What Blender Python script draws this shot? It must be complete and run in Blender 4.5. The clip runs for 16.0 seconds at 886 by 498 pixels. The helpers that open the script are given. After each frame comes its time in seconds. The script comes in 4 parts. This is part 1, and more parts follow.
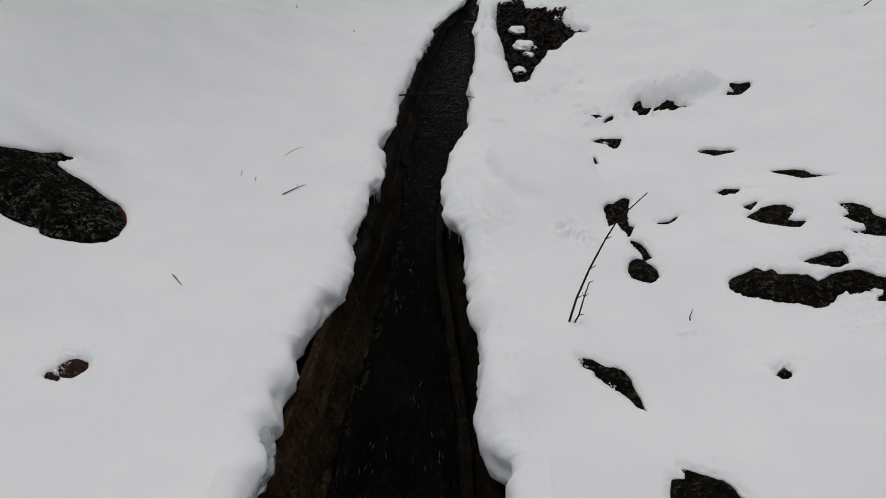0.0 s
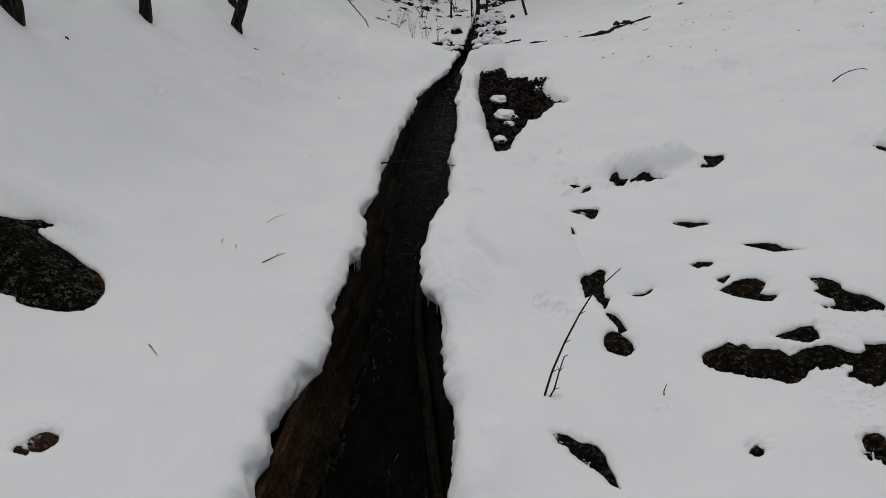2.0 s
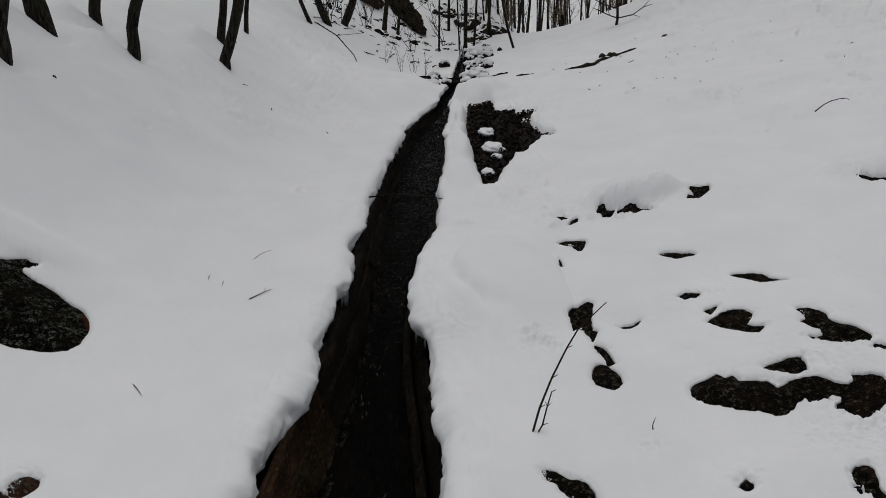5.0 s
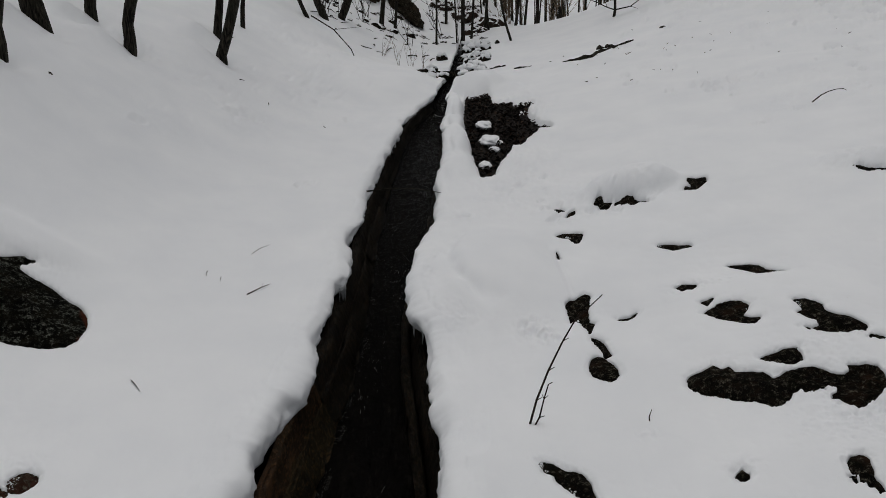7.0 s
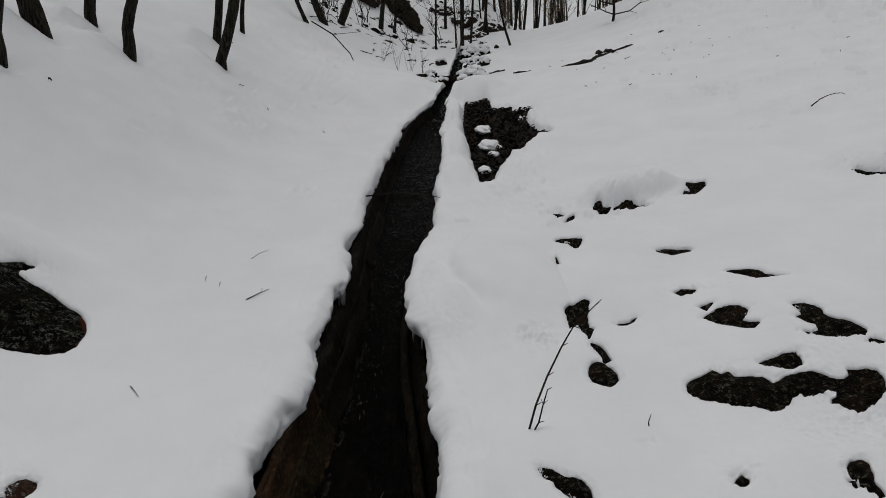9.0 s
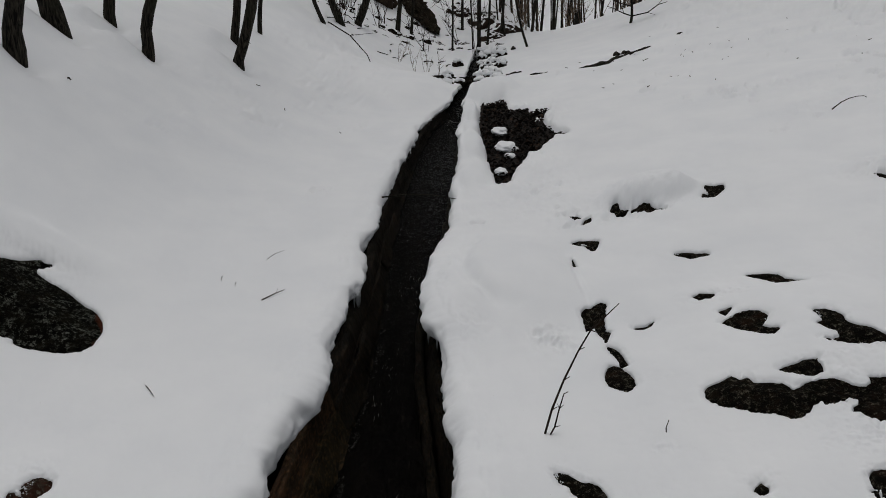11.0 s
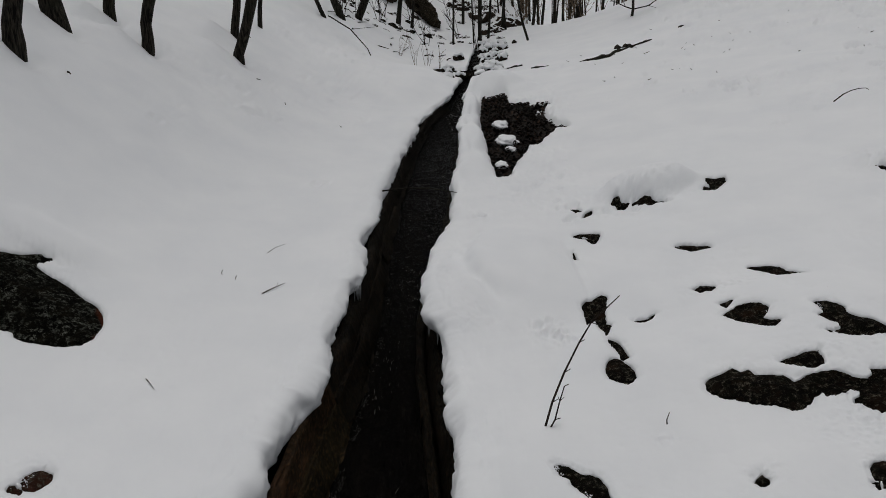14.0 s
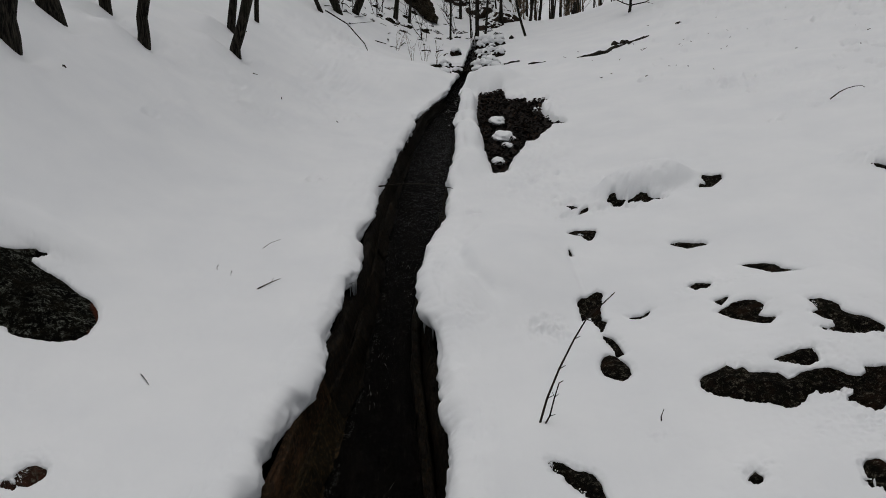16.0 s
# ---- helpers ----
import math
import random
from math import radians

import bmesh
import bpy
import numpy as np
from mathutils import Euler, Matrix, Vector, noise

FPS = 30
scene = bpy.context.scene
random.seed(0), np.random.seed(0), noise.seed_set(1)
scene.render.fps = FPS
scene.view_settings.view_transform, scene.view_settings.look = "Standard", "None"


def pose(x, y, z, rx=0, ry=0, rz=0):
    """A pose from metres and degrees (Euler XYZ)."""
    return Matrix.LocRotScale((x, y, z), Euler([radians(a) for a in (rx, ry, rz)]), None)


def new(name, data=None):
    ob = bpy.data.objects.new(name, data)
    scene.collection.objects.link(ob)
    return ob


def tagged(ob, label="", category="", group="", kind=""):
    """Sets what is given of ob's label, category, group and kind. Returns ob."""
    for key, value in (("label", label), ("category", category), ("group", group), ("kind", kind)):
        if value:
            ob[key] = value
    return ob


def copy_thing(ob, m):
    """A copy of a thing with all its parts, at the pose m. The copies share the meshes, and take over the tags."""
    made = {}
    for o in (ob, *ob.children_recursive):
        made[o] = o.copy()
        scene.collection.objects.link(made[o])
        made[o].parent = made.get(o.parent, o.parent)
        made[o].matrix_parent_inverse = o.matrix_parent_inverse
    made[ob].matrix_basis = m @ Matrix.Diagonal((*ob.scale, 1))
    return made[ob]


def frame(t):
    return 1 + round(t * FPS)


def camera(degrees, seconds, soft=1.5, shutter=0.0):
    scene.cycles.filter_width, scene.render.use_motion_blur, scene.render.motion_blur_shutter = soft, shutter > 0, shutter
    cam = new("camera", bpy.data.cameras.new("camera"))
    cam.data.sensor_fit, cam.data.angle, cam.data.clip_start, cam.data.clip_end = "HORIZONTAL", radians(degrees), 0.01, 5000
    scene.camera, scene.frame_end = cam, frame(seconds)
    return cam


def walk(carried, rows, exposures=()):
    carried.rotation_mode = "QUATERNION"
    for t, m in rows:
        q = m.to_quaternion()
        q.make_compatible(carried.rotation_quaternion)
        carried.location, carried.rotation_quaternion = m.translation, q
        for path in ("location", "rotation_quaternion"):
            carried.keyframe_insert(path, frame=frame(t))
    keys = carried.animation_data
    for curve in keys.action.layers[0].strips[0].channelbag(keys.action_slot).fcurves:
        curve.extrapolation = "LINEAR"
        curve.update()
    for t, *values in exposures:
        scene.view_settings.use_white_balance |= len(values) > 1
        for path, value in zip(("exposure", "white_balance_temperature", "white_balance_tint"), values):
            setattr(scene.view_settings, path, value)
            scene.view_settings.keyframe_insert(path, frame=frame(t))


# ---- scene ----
cam = camera(58.48, 16.0, 0.8)
walk(cam, [
    (0.0, pose(-0.0407, -0.0037, 1.4241, 66.612, 0.505, 0.964)),
    (0.5, pose(-0.0260, -0.0059, 1.4426, 67.557, 0.612, 1.419)),
    (1.0, pose(-0.0167, -0.0067, 1.4527, 68.619, 0.133, 0.694)),
    (1.5, pose(-0.0152, -0.0075, 1.4651, 70.040, -0.259, 0.028)),
    (2.0, pose(-0.0116, -0.0132, 1.4823, 70.899, -0.302, 0.086)),
    (2.5, pose(-0.0074, 0.0008, 1.4888, 71.455, -0.326, 0.094)),
    (3.0, pose(-0.0041, 0.0039, 1.4941, 72.063, -0.043, 0.083)),
    (3.5, pose(0.0000, 0.0000, 1.5000, 73.000, -0.000, 0.000)),
    (4.0, pose(0.0066, 0.0006, 1.5001, 73.381, -0.000, -0.461)),
    (4.5, pose(0.0089, -0.0011, 1.4985, 73.274, 0.117, -0.622)),
    (7.0, pose(0.0256, -0.0063, 1.5004, 72.634, 0.643, -0.843)),
    (7.5, pose(0.0280, -0.0038, 1.4991, 72.772, 0.758, -0.942)),
    (8.0, pose(0.0321, -0.0044, 1.4951, 72.665, 0.906, -1.056)),
    (8.5, pose(0.0315, -0.0066, 1.5006, 72.782, 0.867, -0.928)),
    (9.0, pose(0.0289, -0.0056, 1.5033, 72.946, 0.728, -0.884)),
    (9.5, pose(0.0236, -0.0026, 1.5027, 73.077, 0.685, -0.474)),
    (12.0, pose(0.0247, 0.0189, 1.4976, 72.928, 0.663, 0.398)),
    (12.5, pose(0.0268, 0.0183, 1.4943, 72.594, 0.783, 0.368)),
    (13.0, pose(0.0291, 0.0262, 1.4900, 72.534, 0.866, 0.213)),
    (13.5, pose(0.0323, 0.0246, 1.4882, 72.596, 0.834, 0.220)),
    (14.0, pose(0.0287, 0.0169, 1.4913, 72.665, 0.761, 0.338)),
    (14.5, pose(0.0297, 0.0164, 1.4938, 72.452, 0.627, 0.387)),
    (15.0, pose(0.0302, 0.0191, 1.4958, 72.386, 0.334, 0.302)),
    (15.5, pose(0.0298, 0.0187, 1.4951, 72.371, 0.309, 0.328)),
    (16.0, pose(0.0327, 0.0195, 1.4933, 72.334, 0.465, 0.172)),
], exposures=[(0.0, -0.38), (0.6, -0.40), (1.5, -0.55), (16.0, -0.57)])

# ---- light: a grey overcast sky ----
SUN_UP, SUN_TURN = 78.0, -14.0
world = bpy.data.worlds.new("overcast_sky")
scene.world = world
world.use_nodes = True
wn, wl = world.node_tree.nodes, world.node_tree.links
sky = wn.new("ShaderNodeTexSky")
sky.sky_type = "NISHITA"
sky.sun_disc = False
sky.sun_elevation, sky.sun_rotation = radians(SUN_UP), radians(SUN_TURN)
sky.dust_density, sky.air_density = 4.0, 1.0
grey = wn.new("ShaderNodeRGBToBW")
veil = wn.new("ShaderNodeMix")
veil.data_type = "RGBA"
veil.inputs["Factor"].default_value = 0.87
wl.new(sky.outputs[0], grey.inputs[0])
wl.new(sky.outputs[0], veil.inputs["A"])
wl.new(grey.outputs[0], veil.inputs["B"])
wl.new(veil.outputs["Result"], wn["Background"].inputs["Color"])
wn["Background"].inputs["Strength"].default_value = 0.115
sun = new("sun", bpy.data.lights.new("sun", "SUN"))
sun.data.energy, sun.data.angle, sun.data.color = 0.75, radians(50), (1.0, 0.97, 0.93)
sun.rotation_euler = (radians(90 - SUN_UP), 0, radians(180 - SUN_TURN))


# ---- materials ----
def material(name, rough=0.7, metal=0.0):
    mat = bpy.data.materials.new(name)
    mat.use_nodes = True
    b = mat.node_tree.nodes["Principled BSDF"]
    b.inputs["Roughness"].default_value, b.inputs["Metallic"].default_value = rough, metal
    return mat, mat.node_tree.nodes, mat.node_tree.links, b


def noise_node(n, l, scale, detail=4.0, rough=0.55, stretch=None):
    """Noise in metres of the world, or of the object when stretch is given."""
    t = n.new("ShaderNodeTexNoise")
    t.inputs["Scale"].default_value, t.inputs["Detail"].default_value, t.inputs["Roughness"].default_value = scale, detail, rough
    if stretch:
        c, m = n.new("ShaderNodeTexCoord"), n.new("ShaderNodeMapping")
        m.inputs["Scale"].default_value = stretch
        l.new(c.outputs["Object"], m.inputs["Vector"])
        l.new(m.outputs[0], t.inputs["Vector"])
    else:
        g = n.new("ShaderNodeNewGeometry")
        l.new(g.outputs["Position"], t.inputs["Vector"])
    return t


def ramp(n, l, src, stops):
    r = n.new("ShaderNodeValToRGB")
    while len(r.color_ramp.elements) < len(stops):
        r.color_ramp.elements.new(0.5)
    for e, (p, c) in zip(r.color_ramp.elements, stops):
        e.position, e.color = p, (*c, 1)
    l.new(src, r.inputs[0])
    return r.outputs[0]


def blend(n, l, fac, a, b):
    m = n.new("ShaderNodeMix")
    m.data_type = "RGBA"
    l.new(fac, m.inputs["Factor"])
    for key, v in (("A", a), ("B", b)):
        if isinstance(v, tuple):
            m.inputs[key].default_value = (*v, 1)
        else:
            l.new(v, m.inputs[key])
    return m.outputs["Result"]


def bump(n, l, b, heights, distance):
    """Chains bumps from (socket, strength) pairs."""
    last = None
    for src, k in heights:
        u = n.new("ShaderNodeBump")
        u.inputs["Strength"].default_value, u.inputs["Distance"].default_value = k, distance
        l.new(src, u.inputs["Height"])
        if last:
            l.new(last.outputs[0], u.inputs["Normal"])
        last = u
    l.new(last.outputs[0], b.inputs["Normal"])


def snow_material():
    mat, n, l, b = material("snow", 0.75)
    big, small, grain = noise_node(n, l, 2.2, 3), noise_node(n, l, 26.0, 4), noise_node(n, l, 170.0, 3)
    tone = ramp(n, l, big.outputs[0], [(0.3, (0.80, 0.815, 0.835)), (0.75, (0.86, 0.87, 0.88))])
    speck = noise_node(n, l, 95.0, 2)
    dirt = ramp(n, l, speck.outputs[0], [(0.78, (0, 0, 0)), (0.83, (1, 1, 1))])
    l.new(blend(n, l, dirt, tone, (0.55, 0.53, 0.5)), b.inputs["Base Color"])
    b.inputs["Specular IOR Level"].default_value = 0.25
    bump(n, l, b, [(small.outputs[0], 0.20), (grain.outputs[0], 0.14)], 0.008)
    return mat


def rock_material(name, low, mid, rust, moss_tone):
    mat, n, l, b = material(name, 0.95)
    b.inputs["Specular IOR Level"].default_value = 0.05
    a, c, d = noise_node(n, l, 7.0, 5), noise_node(n, l, 48.0, 9, 0.82), noise_node(n, l, 190.0, 3)
    base = ramp(n, l, a.outputs[0], [(0.3, low), (0.55, mid), (0.74, rust)])
    moss = noise_node(n, l, 16.0, 6, 0.7)
    base = blend(n, l, ramp(n, l, moss.outputs[0], [(0.46, (0, 0, 0)), (0.6, (1, 1, 1))]), base, moss_tone)
    patch = noise_node(n, l, 30.0, 4, 0.6)
    base = blend(n, l, ramp(n, l, patch.outputs[0], [(0.52, (0, 0, 0)), (0.60, (0.7, 0.7, 0.7))]), base, tuple(0.75 * p + 0.25 * q for p, q in zip(mid, rust)))
    lichen = ramp(n, l, c.outputs[0], [(0.53, (0, 0, 0)), (0.60, (0.9, 0.9, 0.9))])
    fade = ramp(n, l, d.outputs[0], [(0.35, (0.030, 0.026, 0.018)), (0.65, (0.21, 0.19, 0.145))])
    l.new(blend(n, l, lichen, base, fade), b.inputs["Base Color"])
    bump(n, l, b, [(moss.outputs[0], 1.0), (c.outputs[0], 1.0), (d.outputs[0], 0.5)], 0.022)
    return mat


def boulder_material():
    """Dark rock under a crust of grey-green lichen, with a rusty end."""
    mat, n, l, b = material("lichen_rock", 1.0)
    b.inputs["Specular IOR Level"].default_value = 0.03
    a, c, d, e = noise_node(n, l, 6.0, 5), noise_node(n, l, 46.0, 8, 0.8), noise_node(n, l, 120.0, 4, 0.7), noise_node(n, l, 13.0, 5, 0.7)
    base = ramp(n, l, e.outputs[0], [(0.35, (0.0012, 0.0011, 0.001)), (0.55, (0.006, 0.0054, 0.0035)), (0.7, (0.016, 0.013, 0.008))])
    crust = ramp(n, l, c.outputs[0], [(0.515, (0, 0, 0)), (0.56, (0.95, 0.95, 0.95))])
    tone = ramp(n, l, d.outputs[0], [(0.38, (0.012, 0.013, 0.009)), (0.62, (0.22, 0.23, 0.195))])
    clump, veil_mask = noise_node(n, l, 9.0, 4, 0.6), n.new("ShaderNodeMath")
    veil_mask.operation = "MULTIPLY"
    l.new(crust, veil_mask.inputs[0])
    l.new(ramp(n, l, clump.outputs[0], [(0.40, (0.15, 0.15, 0.15)), (0.56, (1, 1, 1))]), veil_mask.inputs[1])
    crust = veil_mask.outputs[0]
    base = blend(n, l, crust, base, tone)
    o, sep, add = n.new("ShaderNodeTexCoord"), n.new("ShaderNodeSeparateXYZ"), n.new("ShaderNodeMath")
    l.new(o.outputs["Object"], sep.inputs[0])
    add.operation = "MULTIPLY_ADD"
    l.new(a.outputs[0], add.inputs[0])
    add.inputs[1].default_value = 0.16
    slope = n.new("ShaderNodeMath")
    slope.operation = "MULTIPLY_ADD"
    l.new(sep.outputs["Y"], slope.inputs[0])
    slope.inputs[1].default_value = 0.35
    l.new(sep.outputs["X"], slope.inputs[2])
    l.new(slope.outputs[0], add.inputs[2])
    base = blend(n, l, ramp(n, l, add.outputs[0], [(0.413, (0, 0, 0)), (0.430, (0.75, 0.75, 0.75))]), base, (0.11, 0.034, 0.018))
    l.new(base, b.inputs["Base Color"])
    bump(n, l, b, [(e.outputs[0], 1.0), (c.outputs[0], 1.0), (d.outputs[0], 0.6)], 0.025)
    return mat


def snowy_rock_material():
    """Dark rock with snow caught on its flatter tops."""
    mat, n, l, b = material("snowy_rock", 0.85)
    b.inputs["Specular IOR Level"].default_value = 0.15
    a, c = noise_node(n, l, 3.0, 6, 0.7), noise_node(n, l, 9.0, 5, 0.7)
    g, sep, add = n.new("ShaderNodeNewGeometry"), n.new("ShaderNodeSeparateXYZ"), n.new("ShaderNodeMath")
    l.new(g.outputs["Normal"], sep.inputs[0])
    add.operation = "MULTIPLY_ADD"
    l.new(c.outputs[0], add.inputs[0])
    add.inputs[1].default_value = 1.6
    l.new(sep.outputs["Z"], add.inputs[2])
    sub = n.new("ShaderNodeMath")
    sub.operation = "SUBTRACT"
    l.new(add.outputs[0], sub.inputs[0])
    sub.inputs[1].default_value = 0.42
    top = ramp(n, l, sub.outputs[0], [(0.86, (0, 0, 0)), (0.96, (1, 1, 1))])
    base = ramp(n, l, a.outputs[0], [(0.3, (0.008, 0.006, 0.0045)), (0.7, (0.050, 0.034, 0.022))])
    l.new(blend(n, l, top, base, (0.82, 0.83, 0.84)), b.inputs["Base Color"])
    bump(n, l, b, [(c.outputs[0], 0.6)], 0.03)
    return mat


def wet_wood_material(name, dark, mid, light, slick):
    mat, n, l, b = material(name, 0.6)
    b.inputs["Specular IOR Level"].default_value = 0.08
    g = noise_node(n, l, 9.0, 6, 0.65, (2.6, 0.9, 2.6))
    f = noise_node(n, l, 55.0, 6, 0.7, (1.5, 0.9, 1.5))
    w = noise_node(n, l, 4.0, 5, 0.65)
    base = ramp(n, l, g.outputs[0], [(0.34, dark), (0.52, mid), (0.70, light)])
    slime = ramp(n, l, w.outputs[0], [(0.42, (0, 0, 0)), (0.58, (0.9, 0.9, 0.9))])
    fleck = ramp(n, l, f.outputs[0], [(0.52, (0, 0, 0)), (0.61, (0.9, 0.9, 0.9))])
    base = blend(n, l, slime, base, slick)
    l.new(blend(n, l, fleck, base, tuple(1.25 * v for v in light)), b.inputs["Base Color"])
    bump(n, l, b, [(g.outputs[0], 0.9), (f.outputs[0], 0.8)], 0.02)
    return mat


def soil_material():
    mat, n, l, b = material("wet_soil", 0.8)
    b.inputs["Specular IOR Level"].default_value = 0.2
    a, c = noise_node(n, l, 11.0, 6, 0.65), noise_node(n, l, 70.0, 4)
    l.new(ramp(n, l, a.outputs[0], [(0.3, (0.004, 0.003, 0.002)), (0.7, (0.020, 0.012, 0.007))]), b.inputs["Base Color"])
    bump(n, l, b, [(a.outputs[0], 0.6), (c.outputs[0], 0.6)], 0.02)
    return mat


def water_material():
    """Thin clear water over a dark timber bed, drawn out in streaks along the flow."""
    mat, n, l, b = material("stream_water", 0.06)
    bed, vein = noise_node(n, l, 5.0, 6, 0.7, (3.0, 0.6, 1.0)), noise_node(n, l, 26.0, 5, 0.7, (2.4, 0.35, 1.0))
    tone = ramp(n, l, bed.outputs[0], [(0.35, (0.0012, 0.0011, 0.001)), (0.55, (0.0038, 0.0033, 0.0027)), (0.75, (0.010, 0.008, 0.0062))])
    # pale veins put the flow's mottled reflections into the colour
    foam = ramp(n, l, vein.outputs[0], [(0.58, (0, 0, 0)), (0.70, (0.7, 0.7, 0.7))])
    l.new(blend(n, l, foam, tone, (0.022, 0.020, 0.017)), b.inputs["Base Color"])
    b.inputs["IOR"].default_value, b.inputs["Specular IOR Level"].default_value = 1.33, 0.06
    a = noise_node(n, l, 7.0, 5, 0.6, (2.6, 0.7, 1.0))
    c = noise_node(n, l, 24.0, 4, 0.6, (2.2, 0.6, 1.0))
    bump(n, l, b, [(a.outputs[0], 0.9), (c.outputs[0], 1.0)], 0.05)
    return mat


def bark_material(name, dark, light, moss):
    mat, n, l, b = material(name, 0.9)
    b.inputs["Specular IOR Level"].default_value = 0.15
    g = noise_node(n, l, 16.0, 6, 0.65, (5.0, 5.0, 0.6))
    m = noise_node(n, l, 3.0, 5, 0.6)
    base = ramp(n, l, g.outputs[0], [(0.42, dark), (0.70, light)])
    l.new(blend(n, l, ramp(n, l, m.outputs[0], [(0.5, (0, 0, 0)), (0.66, (0.7, 0.7, 0.7))]), base, moss), b.inputs["Base Color"])
    bump(n, l, b, [(g.outputs[0], 0.9)], 0.02)
    return mat


def leaf_material():
    mat, n, l, b = material("dead_leaves", 0.7)
    b.inputs["Specular IOR Level"].default_value = 0.12
    g = n.new("ShaderNodeNewGeometry")
    t = ramp(n, l, g.outputs["Random Per Island"], [(0.0, (0.002, 0.0014, 0.001)), (0.5, (0.006, 0.004, 0.0025)), (0.85, (0.016, 0.009, 0.006)), (1.0, (0.07, 0.045, 0.03))])
    l.new(t, b.inputs["Base Color"])
    return mat


def ice_material(name, tone, clear):
    mat, n, l, b = material(name, 0.3)
    b.inputs["Base Color"].default_value = (*tone, 1)
    b.inputs["Transmission Weight"].default_value, b.inputs["IOR"].default_value = clear, 1.31
    a = noise_node(n, l, 60.0, 4)
    bump(n, l, b, [(a.outputs[0], 0.9)], 0.02)
    return mat


SNOW, SNOWY, SOIL, WATER = snow_material(), snowy_rock_material(), soil_material(), water_material()
ROCK = rock_material("mossy_rock", (0.0018, 0.0016, 0.0014), (0.007, 0.0056, 0.004), (0.040, 0.021, 0.012), (0.0055, 0.0055, 0.0028))
BROWN = rock_material("brown_rock", (0.006, 0.005, 0.004), (0.022, 0.017, 0.012), (0.055, 0.038, 0.024), (0.016, 0.014, 0.008))
RUSTY = rock_material("rusty_rock", (0.014, 0.008, 0.006), (0.065, 0.030, 0.020), (0.14, 0.062, 0.040), (0.030, 0.017, 0.011))
# near-black tones: the shade under the snow lip is in this wood's colour
SHADED_WOOD = wet_wood_material("shaded_wet_wood", (0.0005, 0.0004, 0.0003), (0.0045, 0.003, 0.0015), (0.024, 0.015, 0.007), (0.004, 0.0034, 0.0013))
OLIVE = wet_wood_material("olive_wet_wood", (0.0018, 0.0013, 0.0008), (0.017, 0.0115, 0.005), (0.060, 0.037, 0.016), (0.013, 0.0105, 0.0042))
REDWOOD = wet_wood_material("reddish_wet_wood", (0.004, 0.0026, 0.0014), (0.032, 0.018, 0.0095), (0.085, 0.045, 0.022), (0.022, 0.0145, 0.0065))
BARK = bark_material("dark_bark", (0.0025, 0.002, 0.0016), (0.062, 0.054, 0.040), (0.020, 0.021, 0.012))
TWIG = bark_material("twig_bark", (0.010, 0.007, 0.005), (0.042, 0.028, 0.020), (0.03, 0.021, 0.016))
STALK = bark_material("dry_stalk", (0.10, 0.07, 0.045), (0.22, 0.16, 0.11), (0.16, 0.12, 0.08))
BOULDER = boulder_material()
FOAM = ice_material("foam", (0.20, 0.20, 0.195), 0.0)
LEAF, ICE, FROTH_GLINT = leaf_material(), ice_material("ice", (0.55, 0.57, 0.58), 0.35), ice_material("froth", (0.075, 0.075, 0.07), 0.0)


# ---- helpers ----
def lattice(ix, iy, seed):
    h = (ix.astype(np.int64) * 374761393 + iy.astype(np.int64) * 668265263 + seed * 974634777) & 0xFFFFFFFF
    h = ((h ^ (h >> 13)) * 1274126177) & 0xFFFFFFFF
    return ((h ^ (h >> 16)) & 0xFFFF) / 32767.5 - 1.0


def vnoise(x, y, seed=0):
    """Smooth noise from -1 to 1 over a plane, for arrays."""
    x, y = np.asarray(x, float), np.asarray(y, float)
    ix, iy = np.floor(x), np.floor(y)
    u, v = x - ix, y - iy
    u, v = u * u * u * (u * (u * 6 - 15) + 10), v * v * v * (v * (v * 6 - 15) + 10)
    a, b = lattice(ix, iy, seed), lattice(ix + 1, iy, seed)
    c, d = lattice(ix, iy + 1, seed), lattice(ix + 1, iy + 1, seed)
    return (a * (1 - u) + b * u) * (1 - v) + (c * (1 - u) + d * u) * v


def fbm(x, y, seed=0, octaves=4):
    s, k, t = 0.0, 1.0, 0.0
    for i in range(octaves):
        s, t = s + k * vnoise(x * 2 ** i, y * 2 ** i, seed + i), t + k
        k *= 0.5
    return s / t


def softplus(x, k):
    return k * np.log1p(np.exp(np.clip(x / k, -50, 50)))


def smooth(a, b, x):
    t = np.clip((x - a) / (b - a), 0, 1)
    return t * t * (3 - 2 * t)


def finish(name, bm, mat, shade=True):
    me = bpy.data.meshes.new(name)
    bm.to_mesh(me)
    bm.free()
    me.materials.append(mat)
    if shade:
        me.polygons.foreach_set("use_smooth", [True] * len(me.polygons))
    return me


def part(name, bm, mat, parent=None, label="", shade=True):
    """Links a bmesh as one mesh object, under a thing or a part."""
    ob = new(name, finish(name, bm, mat, shade))
    if parent:
        ob.parent = parent
    return tagged(ob, label)


